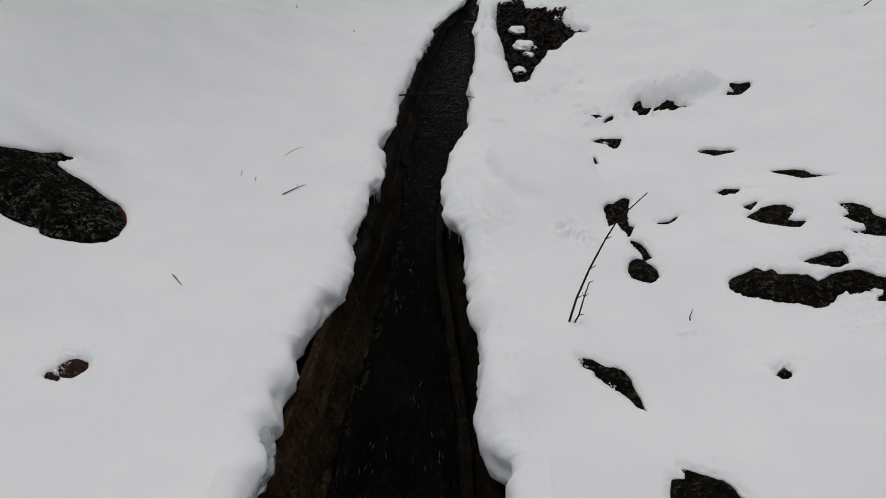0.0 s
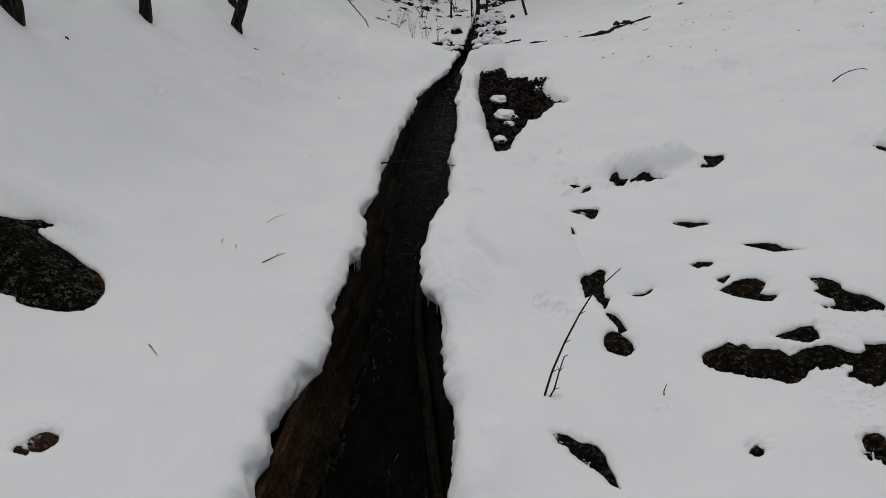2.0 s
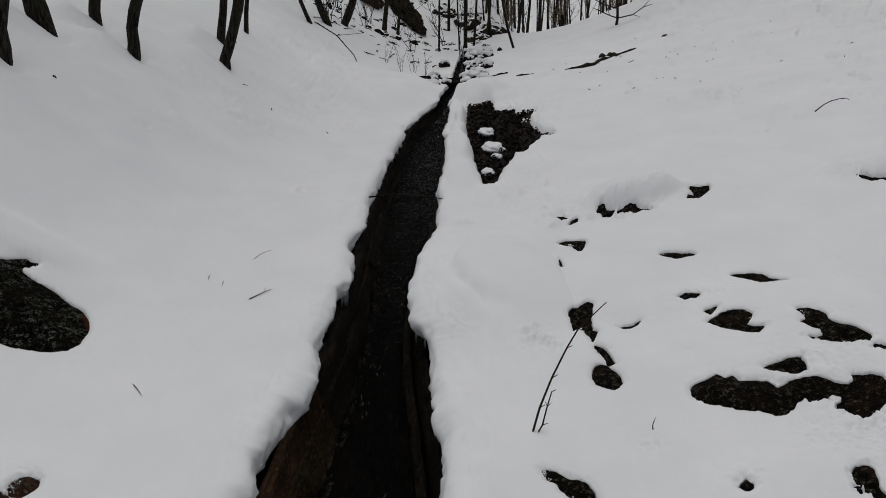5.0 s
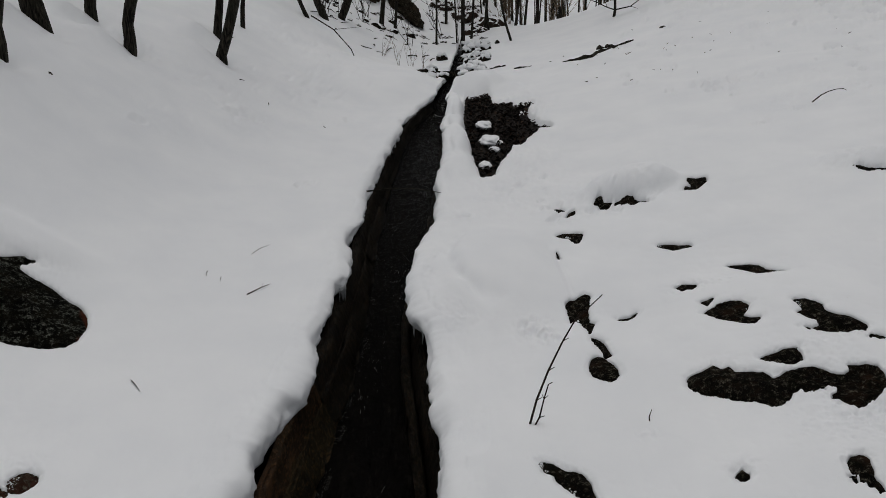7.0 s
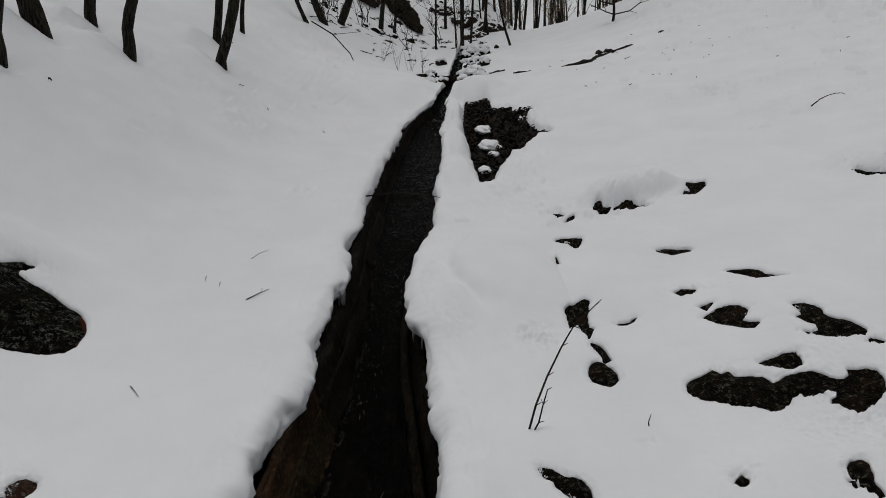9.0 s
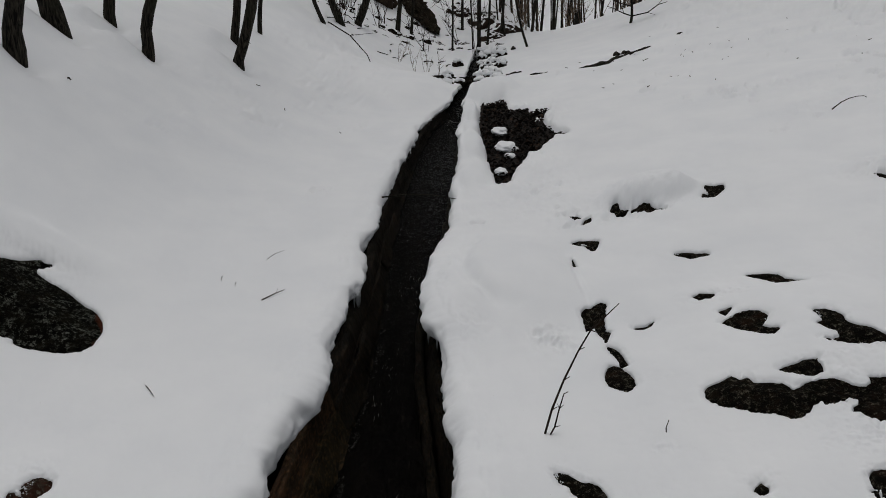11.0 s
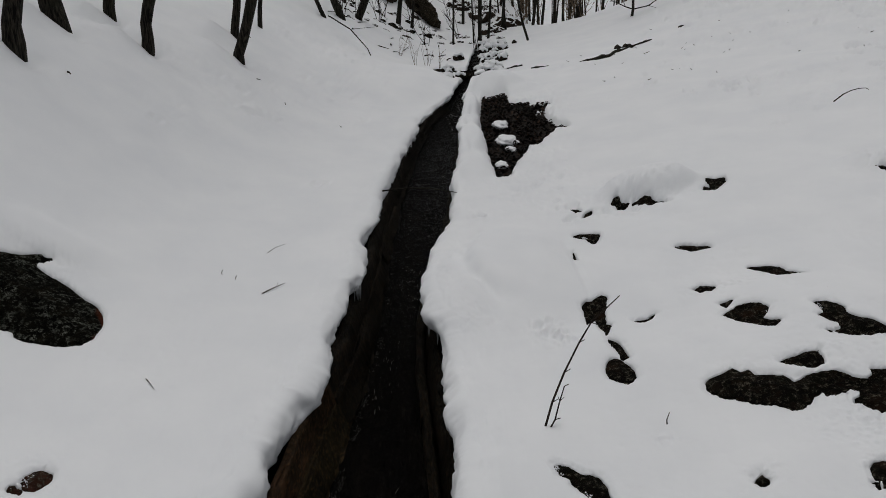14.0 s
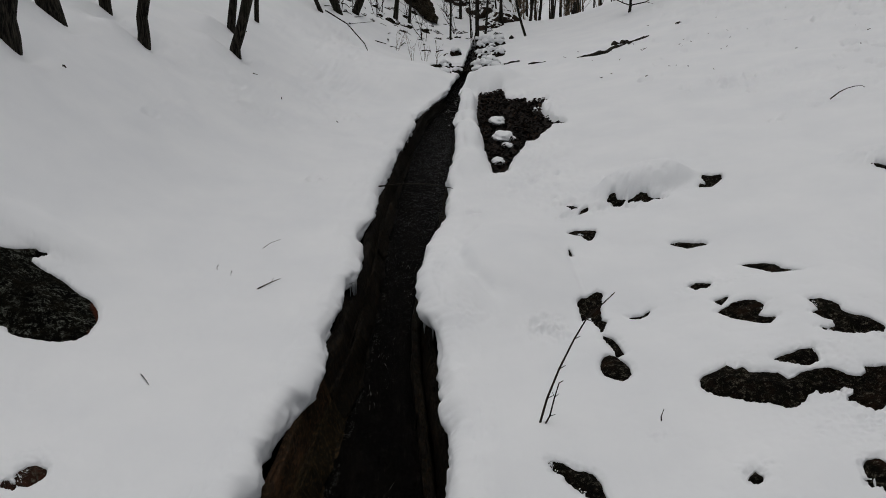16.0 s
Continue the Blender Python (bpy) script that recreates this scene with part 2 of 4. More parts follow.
def grid_mesh(name, P, mats, picks=None):
    """A mesh from an array of rows x columns x 3."""
    nr, nc = P.shape[:2]
    me = bpy.data.meshes.new(name)
    me.vertices.add(nr * nc)
    me.vertices.foreach_set("co", P.reshape(-1).astype(np.float32))
    i = np.arange(nr * nc).reshape(nr, nc)
    q = np.stack([i[:-1, :-1], i[:-1, 1:], i[1:, 1:], i[1:, :-1]], -1).reshape(-1, 4)
    me.loops.add(q.size)
    me.loops.foreach_set("vertex_index", q.reshape(-1).astype(np.int32))
    me.polygons.add(len(q))
    me.polygons.foreach_set("loop_start", np.arange(0, q.size, 4, dtype=np.int32))
    me.polygons.foreach_set("use_smooth", np.ones(len(q), bool))
    for m in mats:
        me.materials.append(m)
    if picks is not None:
        me.polygons.foreach_set("material_index", picks.reshape(-1).astype(np.int32))
    me.update(calc_edges=True)
    me.validate()
    return me


def tube(bm, pts, radii, sides=6, cap=True):
    """A bent, tapered tube through points."""
    rings, pts = [], [Vector(p) for p in pts]
    for k, p in enumerate(pts):
        d = (pts[min(k + 1, len(pts) - 1)] - pts[max(k - 1, 0)]).normalized()
        a = d.orthogonal().normalized() if k == 0 else (a - d * a.dot(d)).normalized()
        b = d.cross(a)
        rings.append([bm.verts.new(p + radii[k] * (math.cos(2 * math.pi * j / sides) * a + math.sin(2 * math.pi * j / sides) * b)) for j in range(sides)])
    for r0, r1 in zip(rings, rings[1:]):
        for j in range(sides):
            bm.faces.new((r0[j], r0[(j + 1) % sides], r1[(j + 1) % sides], r1[j]))
    if cap:
        bm.faces.new(rings[0][::-1])
        bm.faces.new(rings[-1])


# ---- the lie of the land (metres) ----
EDGE_Y = np.array([-40.00, -6.00, 1.74, 1.82, 1.89, 1.97, 2.02, 2.05, 2.10, 2.17, 2.22, 2.26, 2.31, 2.38, 2.45, 2.48, 2.55, 2.60, 2.68, 2.79, 2.83, 2.91, 3.05, 3.16, 3.27, 3.34, 3.44, 3.52, 3.60, 3.65, 3.75, 3.86, 4.00, 4.04, 4.21, 4.37, 4.48, 4.63, 4.80, 4.94, 5.14, 5.35, 5.48, 5.65, 5.81, 6.04, 6.20, 6.39, 6.66, 6.91, 7.20, 7.37, 7.62, 7.97, 8.42, 8.72, 9.19, 9.51, 9.66, 10.04, 10.80, 11.20, 12.70, 14.20, 15.30, 17.00])
LEFT_X = np.array([-0.693, -0.668, -0.618, -0.590, -0.594, -0.616, -0.605, -0.589, -0.599, -0.623, -0.617, -0.597, -0.595, -0.605, -0.627, -0.611, -0.605, -0.594, -0.576, -0.562, -0.535, -0.513, -0.504, -0.503, -0.513, -0.535, -0.525, -0.529, -0.518, -0.502, -0.502, -0.497, -0.489, -0.451, -0.457, -0.479, -0.483, -0.501, -0.514, -0.484, -0.463, -0.468, -0.450, -0.467, -0.453, -0.456, -0.426, -0.411, -0.412, -0.392, -0.366, -0.342, -0.308, -0.276, -0.291, -0.214, -0.140, -0.044, 0.064, 0.081, 0.175, 0.210, 0.320, 0.435, 0.530, 0.600])
RIGHT_Y = np.array([-40.00, -6.00, 1.75, 1.79, 1.84, 1.86, 1.90, 1.93, 2.00, 2.06, 2.16, 2.22, 2.32, 2.39, 2.48, 2.58, 2.66, 2.74, 2.80, 2.91, 3.01, 3.10, 3.16, 3.26, 3.32, 3.39, 3.44, 3.53, 3.67, 3.79, 3.95, 4.11, 4.27, 4.45, 4.60, 4.74, 4.88, 5.05, 5.26, 5.49, 5.66, 5.86, 6.01, 6.24, 6.32, 6.67, 6.97, 7.51, 7.94, 8.50, 8.76, 8.94, 9.78, 10.44, 11.20, 12.65, 14.10, 15.20, 17.00])
RIGHT_X = np.array([0.133, 0.118, 0.088, 0.113, 0.110, 0.081, 0.048, 0.039, 0.027, 0.025, 0.026, 0.032, 0.037, 0.031, 0.020, 0.027, 0.021, 0.004, 0.013, 0.011, -0.007, 0.007, -0.003, -0.015, -0.018, -0.018, -0.045, -0.093, -0.104, -0.119, -0.120, -0.108, -0.093, -0.080, -0.058, -0.038, -0.006, 0.042, 0.044, 0.029, 0.043, 0.044, 0.015, 0.060, 0.098, 0.088, 0.102, 0.126, 0.110, 0.154, 0.189, 0.223, 0.182, 0.300, 0.385, 0.505, 0.600, 0.645, 0.650])


def land(x, y):
    """Height of the snow before bumps, pits and edges."""
    lie = -0.1 + 0.05 * np.clip(y, -20, 60)
    right = 9 * (1 - np.exp(-0.2 * softplus(x - 0.5, 0.15) / 9))
    toe = np.minimum(-1.6 + 0.13 * (y - 5.5), -0.4)
    left = 7 * (1 - np.exp(-1.06 * np.clip(0.9 - 0.14 * (y - 5.3), 0.6, 0.9) * softplus(toe - x, 0.25) / 7))
    inner = smooth(2.6, 1.0, x)
    hill = 14 * (1 - np.exp(-0.32 * softplus(y - 17.3 - 0.3 * np.clip(x, -3, 3), 0.5) / 14)) * inner
    dip = -0.16 * softplus(np.minimum(y, 30) - 16.6, 0.35) * (1 - inner)
    rise = 16 * (1 - np.exp(-0.5 * softplus(y - 34, 2.0) / 16)) * (1 - inner)
    shoulder = 0.26 * softplus(np.minimum(x, 12) - 3.2, 0.4) * smooth(9, 15, y)
    return lie + right + left + hill + dip + rise + shoulder


STONES = []


def stone(rise, cap, *corners):
    """A stone that shows through the snow inside a rough outline. rise: how far it stands up, cap: the drift behind it."""
    STONES.append((rise, cap, np.array(corners)))


stone(0.05, 0.05, (-2.145, 3.488), (-2.238, 3.395), (-2.303, 3.234), (-2.272, 3.083), (-2.176, 3.020), (-2.084, 3.049), (-1.986, 3.112), (-1.920, 3.098), (-1.828, 3.103), (-1.813, 3.077), (-1.773, 3.069), (-1.705, 3.080), (-1.619, 3.099), (-1.561, 3.132), (-1.535, 3.181), (-1.536, 3.283), (-1.562, 3.370), (-1.608, 3.417), (-1.773, 3.511), (-1.883, 3.541), (-1.935, 3.561), (-1.949, 3.600), (-1.922, 3.615), (-1.902, 3.646), (-1.929, 3.635), (-1.944, 3.645), (-2.012, 3.593))
stone(0.012, 0.011, (-1.402, 2.194), (-1.404, 2.216), (-1.386, 2.218), (-1.362, 2.209), (-1.355, 2.232), (-1.371, 2.261), (-1.357, 2.283), (-1.332, 2.294), (-1.292, 2.277), (-1.283, 2.249), (-1.291, 2.226), (-1.313, 2.194), (-1.352, 2.199), (-1.351, 2.179))
stone(0.02, 0.034, (0.634, 3.457), (0.661, 3.490), (0.709, 3.503), (0.739, 3.520), (0.756, 3.496), (0.722, 3.340), (0.713, 3.266), (0.733, 3.243), (0.697, 3.155), (0.696, 3.203), (0.677, 3.318), (0.633, 3.285), (0.639, 3.371))
stone(0.005, 0.018, (0.695, 3.119), (0.731, 3.056), (0.741, 3.009), (0.747, 2.949), (0.723, 2.952), (0.706, 3.045), (0.693, 3.091))
stone(0.025, 0.015, (0.647, 2.912), (0.665, 2.956), (0.690, 2.965), (0.715, 2.946), (0.745, 2.855), (0.743, 2.800), (0.724, 2.773), (0.704, 2.767), (0.648, 2.832), (0.642, 2.874))
stone(0, 0.012, (0.856, 4.786), (0.877, 4.827), (0.919, 4.849), (0.898, 4.804))
stone(0, 0.012, (0.784, 5.000), (0.837, 4.943), (0.857, 4.882), (0.825, 4.863))
# two slits: the shade under their snow caps is built as dark rock
stone(0.005, 0.015, (0.751, 4.468), (0.785, 4.494), (0.850, 4.483), (0.898, 4.453), (0.873, 4.382), (0.849, 4.342), (0.829, 4.375), (0.816, 4.416), (0.777, 4.439))
stone(0, 0.02, (1.050, 4.900), (1.062, 4.931), (1.095, 4.912), (1.109, 4.873), (1.177, 4.840), (1.245, 4.848), (1.274, 4.833), (1.281, 4.813), (1.317, 4.785), (1.380, 4.733), (1.191, 4.820), (1.093, 4.862))
stone(0.005, 0.021, (1.662, 4.974), (1.705, 4.948), (1.768, 4.944), (1.759, 4.880), (1.710, 4.825), (1.648, 4.763), (1.587, 4.803), (1.615, 4.875), (1.640, 4.839), (1.654, 4.851), (1.654, 4.921))
# two more slits under snow caps, shade built the same way
stone(0, 0.013, (1.212, 4.037), (1.268, 4.021), (1.321, 3.995), (1.376, 3.982), (1.385, 3.944), (1.283, 3.957), (1.232, 3.999))
stone(0.005, 0.012, (1.442, 3.600), (1.533, 3.562), (1.563, 3.529), (1.575, 3.467), (1.621, 3.381), (1.521, 3.434))
stone(0.005, 0.01, (1.145, 3.436), (1.178, 3.469), (1.238, 3.427), (1.214, 3.400), (1.164, 3.386))
stone(0, 0.008, (1.187, 3.220), (1.247, 3.233), (1.224, 3.199), (1.204, 3.183))
stone(0.015, 0.024, (1.173, 3.123), (1.206, 3.145), (1.241, 3.176), (1.300, 3.168), (1.329, 3.138), (1.348, 3.091), (1.324, 3.051), (1.295, 3.032), (1.326, 3.001), (1.358, 2.982), (1.317, 2.945), (1.210, 3.044))
stone(0.015, 0.028, (1.510, 3.050), (1.559, 3.039), (1.581, 3.002), (1.598, 2.964), (1.584, 2.929), (1.605, 2.883), (1.650, 2.848), (1.685, 2.781), (1.651, 2.737), (1.563, 2.755), (1.530, 2.776), (1.451, 2.834), (1.491, 2.823), (1.525, 2.825), (1.527, 2.864), (1.502, 2.908), (1.485, 2.948), (1.516, 2.962), (1.516, 3.005))
stone(0, 0.008, (1.647, 2.711), (1.678, 2.709), (1.706, 2.697), (1.695, 2.688), (1.657, 2.689))
stone(0.01, 0.012, (1.236, 2.683), (1.343, 2.710), (1.385, 2.701), (1.379, 2.636), (1.345, 2.628), (1.321, 2.630))
stone(0.02, 0.035, (0.959, 2.652), (0.987, 2.667), (1.029, 2.682), (1.073, 2.708), (1.092, 2.669), (1.120, 2.672), (1.134, 2.640), (1.222, 2.611), (1.247, 2.571), (1.344, 2.597), (1.390, 2.590), (1.414, 2.564), (1.439, 2.531), (1.472, 2.516), (1.500, 2.533), (1.500, 2.563), (1.565, 2.545), (1.592, 2.528), (1.595, 2.488), (1.570, 2.431), (1.523, 2.377), (1.487, 2.352), (1.436, 2.331), (1.413, 2.353), (1.384, 2.409), (1.419, 2.452), (1.398, 2.474), (1.369, 2.462), (1.327, 2.455), (1.303, 2.480), (1.278, 2.475), (1.230, 2.428), (1.197, 2.426), (1.171, 2.448), (1.144, 2.479), (1.091, 2.497), (1.005, 2.542), (0.965, 2.573), (0.951, 2.611))
stone(0.01, 0.006, (0.953, 2.080), (0.944, 2.097), (0.953, 2.115), (0.973, 2.125), (0.985, 2.101), (0.978, 2.085), (0.964, 2.077))
stone(0.01, 0.015, (1.260, 2.054), (1.274, 2.072), (1.298, 2.082), (1.317, 2.078), (1.327, 2.057), (1.318, 2.023), (1.308, 1.996), (1.313, 1.937), (1.292, 1.928), (1.292, 1.956), (1.264, 1.998), (1.268, 2.019), (1.254, 2.030))
stone(0, 0.004, (1.248, 2.007), (1.264, 2.010), (1.264, 1.998), (1.248, 1.990))
stone(0.005, 0.024, (0.359, 2.283), (0.383, 2.278), (0.407, 2.263), (0.438, 2.224), (0.473, 2.215), (0.492, 2.202), (0.509, 2.157), (0.507, 2.126), (0.520, 2.068), (0.529, 2.001), (0.512, 2.027), (0.478, 2.095), (0.441, 2.135), (0.412, 2.177), (0.396, 2.214), (0.376, 2.230))
stone(0.02, 0.015, (0.533, 1.706), (0.573, 1.708), (0.570, 1.748), (0.616, 1.713), (0.661, 1.690), (0.675, 1.664), (0.706, 1.579), (0.650, 1.552), (0.542, 1.566), (0.505, 1.615))
stone(0, 0.02, (2.518, 4.602), (2.549, 4.577), (2.583, 4.543), (2.805, 4.467), (2.777, 4.417), (2.686, 4.499), (2.572, 4.519), (2.539, 4.554))
stone(0, 0.004, (0.714, 4.243), (0.714, 4.078), (0.701, 4.097))
# a dent in the snow, its dark given by a sliver of rock
stone(0, 0.004, (0.829, 3.269), (0.860, 3.267), (0.897, 3.274), (0.935, 3.301), (0.912, 3.264), (0.877, 3.246), (0.843, 3.254))
# dark gaps beneath snow-capped stones, their shade built as rock
stone(0, 0.03, (-0.270, 12.180), (-0.080, 12.260), (0.140, 12.180), (0.410, 12.100), (0.140, 12.030), (-0.120, 12.120))
stone(0, 0.006, (0.430, 10.450), (0.470, 10.700), (0.580, 10.660), (0.560, 10.440))
stone(0, 0.005, (0.560, 12.800), (0.570, 13.000), (0.650, 13.040), (0.640, 12.820))

# bare patch of leaves: a four-cornered hollow
PATCH = np.array([(0.443, 9.69), (0.564, 9.65), (0.721, 9.77), (0.698, 9.34), (0.724, 9.07), (0.874, 8.96), (0.944, 8.73), (1.144, 8.70), (1.008, 8.32), (0.996, 7.87), (1.047, 7.62), (1.134, 7.37), (1.009, 7.33), (0.813, 6.95), (0.709, 6.90), (0.478, 6.07), (0.415, 6.12), (0.386, 6.40), (0.373, 6.79), (0.374, 7.12), (0.323, 7.79)])
# rounded snow humps: x, y, half widths, height
HUMPS = [(0.37, 4.08, 0.27, 0.62, 0.10), (0.07, 3.74, 0.17, 0.42, 0.07), (0.32, 3.78, 0.30, 0.50, 0.03), (-2.02, 3.78, 0.30, 0.14, 0.05), (1.30, 5.05, 0.28, 0.20, 0.13), (2.66, 4.75, 0.25, 0.2, 0.05),
         (0.12, 2.2, 0.12, 0.2, 0.03), (-0.75, 10.6, 0.8, 1.2, 0.18), (0.62, 10.55, 0.40, 0.5, 0.10), (0.52, 10.0, 0.20, 0.28, 0.09), (0.88, 9.95, 0.22, 0.25, 0.06), (2.15, 10.35, 0.16, 0.22, 0.04),
         (0.22, 6.35, 0.13, 0.42, 0.06), (0.24, 7.2, 0.115, 0.46, 0.10), (0.25, 7.95, 0.10, 0.34, 0.09), (0.28, 8.95, 0.085, 0.62, 0.13), (0.62, 10.25, 0.30, 0.36, 0.09)]

# feet of the trees on the bank, with snow drifted against them: x, y, radius
FEET = [(-2.872, 5.42, 0.065), (-3.066, 6.546, 0.085), (-3.176, 7.819, 0.05), (-2.758, 7.508, 0.05), (-2.428, 9.395, 0.05), (-2.24, 8.711, 0.058)]


# the snow dome: centre and half widths of its foot
DOME = (0.376, 4.137, 0.280, 0.602)


def stone_box(P):
    return P[:, 0].min(), P[:, 0].max(), P[:, 1].min(), P[:, 1].max()


def outline_distance(x, y, P, squash=1.0):
    """Metres outside a closed outline, negative inside. squash: how much lengths along y count."""
    best, inside = np.full(np.shape(x), 1e9), np.zeros(np.shape(x), bool)
    yq, Q = y * squash, P * np.array([1, squash])
    for (x0, y0), (x1, y1) in zip(Q, np.roll(Q, -1, 0)):
        dx, dy = x1 - x0, y1 - y0
        t = np.clip(((x - x0) * dx + (yq - y0) * dy) / (dx * dx + dy * dy + 1e-12), 0, 1)
        best = np.minimum(best, np.hypot(x - x0 - t * dx, yq - y0 - t * dy))
        inside ^= ((y0 > yq) != (y1 > yq)) & (x < x0 + dx * (yq - y0) / (dy if abs(dy) > 1e-9 else 1e-9))
    return np.where(inside, -best, best)


# thin snow that breaks up over rock: x, y, half widths
LACE = [(1.33, 2.41, 0.08, 0.06), (-1.365, 2.225, 0.03, 0.03), (1.26, 1.98, 0.03, 0.035), (1.45, 2.80, 0.04, 0.03), (1.62, 2.70, 0.05, 0.04)]


def stone_field(x, y, P, k):
    """Metres outside a stone's bare outline, negative inside, with a crumbly rim."""
    far = 1 + 0.3 * max(P[:, 1].mean() - 3, 0)
    jag = 0.6 * vnoise(x / 0.045 / far + k * 7, y / 0.06 / far, 50 + k) + 0.5 * vnoise(x / 0.018 / far, y / 0.024 / far + k, 70 + k) + 0.35 * vnoise(x / 0.008 / far, y / 0.010 / far, 90 + k)
    x0, x1, y0, y1 = stone_box(P)
    lace = 0.0
    for cx, cy, a, b in LACE:
        if x0 - a < cx < x1 + a and y0 - b < cy < y1 + b:
            lace = lace + np.exp(-((x - cx) / a) ** 2 - ((y - cy) / b) ** 2) * (0.020 * vnoise(x / 0.016, y / 0.022, 130) + 0.018 * vnoise(x / 0.008, y / 0.010, 131))
    return outline_distance(x, y, P) + lace + min(0.0045, 0.07 * np.ptp(P[:, 0])) * far * jag


def patch_depth(y):
    return np.interp(y, [6.0, 9.8], [0.045, 0.022])


def patch_field(x, y):
    """Signed distance to the bare patch, in metres, negative inside."""
    return outline_distance(x, y, PATCH, 0.4) + 0.008 * vnoise(x * 9, y * 3.5, 91) + 0.012 * vnoise(x * 24, y * 9, 92) + 0.008 * vnoise(x * 55, y * 22, 93) - 0.012


random.seed(4)
PITS = [(-2.14, 5.86, 0.05), (-1.65, 7.37, 0.10), (-1.78, 7.25, 0.06), (2.75, 7.72, 0.05), (2.93, 7.66, 0.04), (2.62, 7.8, 0.04), (2.93, 6.3, 0.035),
        (0.42, 3.30, 0.022), (0.46, 3.25, 0.02), (0.50, 3.20, 0.022), (0.55, 3.16, 0.018), (0.47, 3.33, 0.016), (0.53, 3.24, 0.014), (0.22, 5.0, 0.04)]
for cx, cy, sx, sy, count, small, large in ((-1.9, 6.8, 0.6, 1.2, 6, 0.02, 0.04), (-1.4, 9.2, 0.5, 1.2, 14, 0.02, 0.05), (2.8, 7.7, 0.22, 0.10, 12, 0.02, 0.05), (3.2, 7.1, 0.6, 0.7, 22, 0.015, 0.035), (2.35, 9.1, 0.15, 0.2, 5, 0.02, 0.04),
                                            (4.9, 10.5, 1.3, 1.8, 80, 0.03, 0.07), (0.85, 5.15, 0.2, 0.3, 16, 0.015, 0.04), (2.6, 10.4, 0.6, 0.8, 14, 0.02, 0.05)):
    for i in range(count):
        PITS.append((random.gauss(cx, sx), random.gauss(cy, sy), random.uniform(small, large)))


# crumbly snow: x, y, half widths, height
CRUMBLY = [(-1.98, 3.66, 0.28, 0.07, 0.006), (0.52, 5.7, 0.22, 0.5, 0.016), (1.5, 2.28, 0.25, 0.14, 0.016), (0.98, 2.13, 0.06, 0.05, 0.008), (1.25, 3.42, 0.15, 0.08, 0.008), (1.45, 2.70, 0.15, 0.05, 0.008), (1.22, 4.93, 0.26, 0.16, 0.024), (2.62, 4.72, 0.22, 0.12, 0.018), (0.10, 3.4, 0.12, 0.12, 0.008), (0.48, 3.25, 0.09, 0.10, 0.014), (0.9, 5.1, 0.3, 0.3, 0.010),
           (-0.52, 3.3, 0.05, 0.4, 0.006), (1.35, 2.60, 0.2, 0.05, 0.006), (-1.36, 2.33, 0.08, 0.05, 0.008), (0.80, 6.3, 0.25, 0.8, 0.018), (1.1, 8.6, 0.2, 0.8, 0.03), (0.75, 2.37, 0.05, 0.03, 0.008)]
CRUMBLY += [(1.02, 8.3, 0.14, 0.5, 0.07), (0.80, 9.15, 0.2, 0.2, 0.05), (2.9, 7.7, 0.35, 0.3, 0.03), (3.4, 6.6, 0.5, 0.3, 0.016), (5.0, 10.4, 1.4, 1.3, 0.03), (4.3, 12.5, 1.0, 1.0, 0.03), (-1.35, 9.2, 0.4, 1.2, 0.028), (-1.7, 7.3, 0.25, 0.4, 0.016), (-1.3, 10.4, 0.5, 0.8, 0.03), (-2.1, 6.2, 0.3, 0.4, 0.012)]


def level(x, y):
    """The snow's broad surface: land, drifts, humps and the caps behind rocks."""
    z = land(x, y)
    z = z + 0.022 * fbm(x * 1.1, y * 0.9, 3, 3) * np.clip(y / 4.0, 0.6, 2)
    z = z + 0.017 * fbm(x * 3.4, y * 2.8, 44, 2) * smooth(0.45, 0.8, x) * smooth(7.5, 5.5, y) * smooth(1.4, 2.0, y)
    for cx, cy, a, b, h in HUMPS:
        e = ((x - cx) / a) ** 2 + ((y - cy) / b) ** 2
        z = z + h * np.exp(-e ** (1.7 if cy < 4.2 else 2.4))
    for cx, cy, r in FEET:
        ridge = 0.085 * np.exp(-((x - cx + 0.17) / 0.17) ** 2)
        z = z + ridge * smooth(cy + 0.02, cy - r - 0.10, y) * np.exp(-((cy - y) / 0.55) ** 2)
        z = z - 0.05 * np.exp(-((x - cx - r - 0.05) / 0.07) ** 2 - ((y - cy) / 0.20) ** 2)
    for rise, cap, P in STONES:
        x0, x1, y0, y1 = stone_box(P)
        side = np.maximum(np.abs(x - 0.5 * (x0 + x1)) - 0.5 * (x1 - x0), 0)
        run = max(0.10, 1.2 * (y1 - y0))
        z = z + cap * smooth(y0 - 0.01, y1 + 0.02, y) * np.exp(-(np.maximum(y - y1, 0) / run) ** 2 - (side / (0.4 * run + 0.03)) ** 2)
    cx, cy, a, b = DOME
    u, v = (x - cx) / a, (y - cy) / b
    ring, turn = np.hypot(u, v), np.arctan2(v, -u)
    z = z - 0.034 * np.exp(-((ring - 1.0) / 0.14) ** 2) * smooth(1.5, 0.9, np.abs(turn + 0.25)) * (1 + 0.4 * vnoise(x * 14, y * 9, 77))
    z = z - 0.010 * np.exp(-((x - 0.685) / 0.018) ** 2) * smooth(3.0, 3.3, y) * smooth(4.5, 4.2, y)
    return z


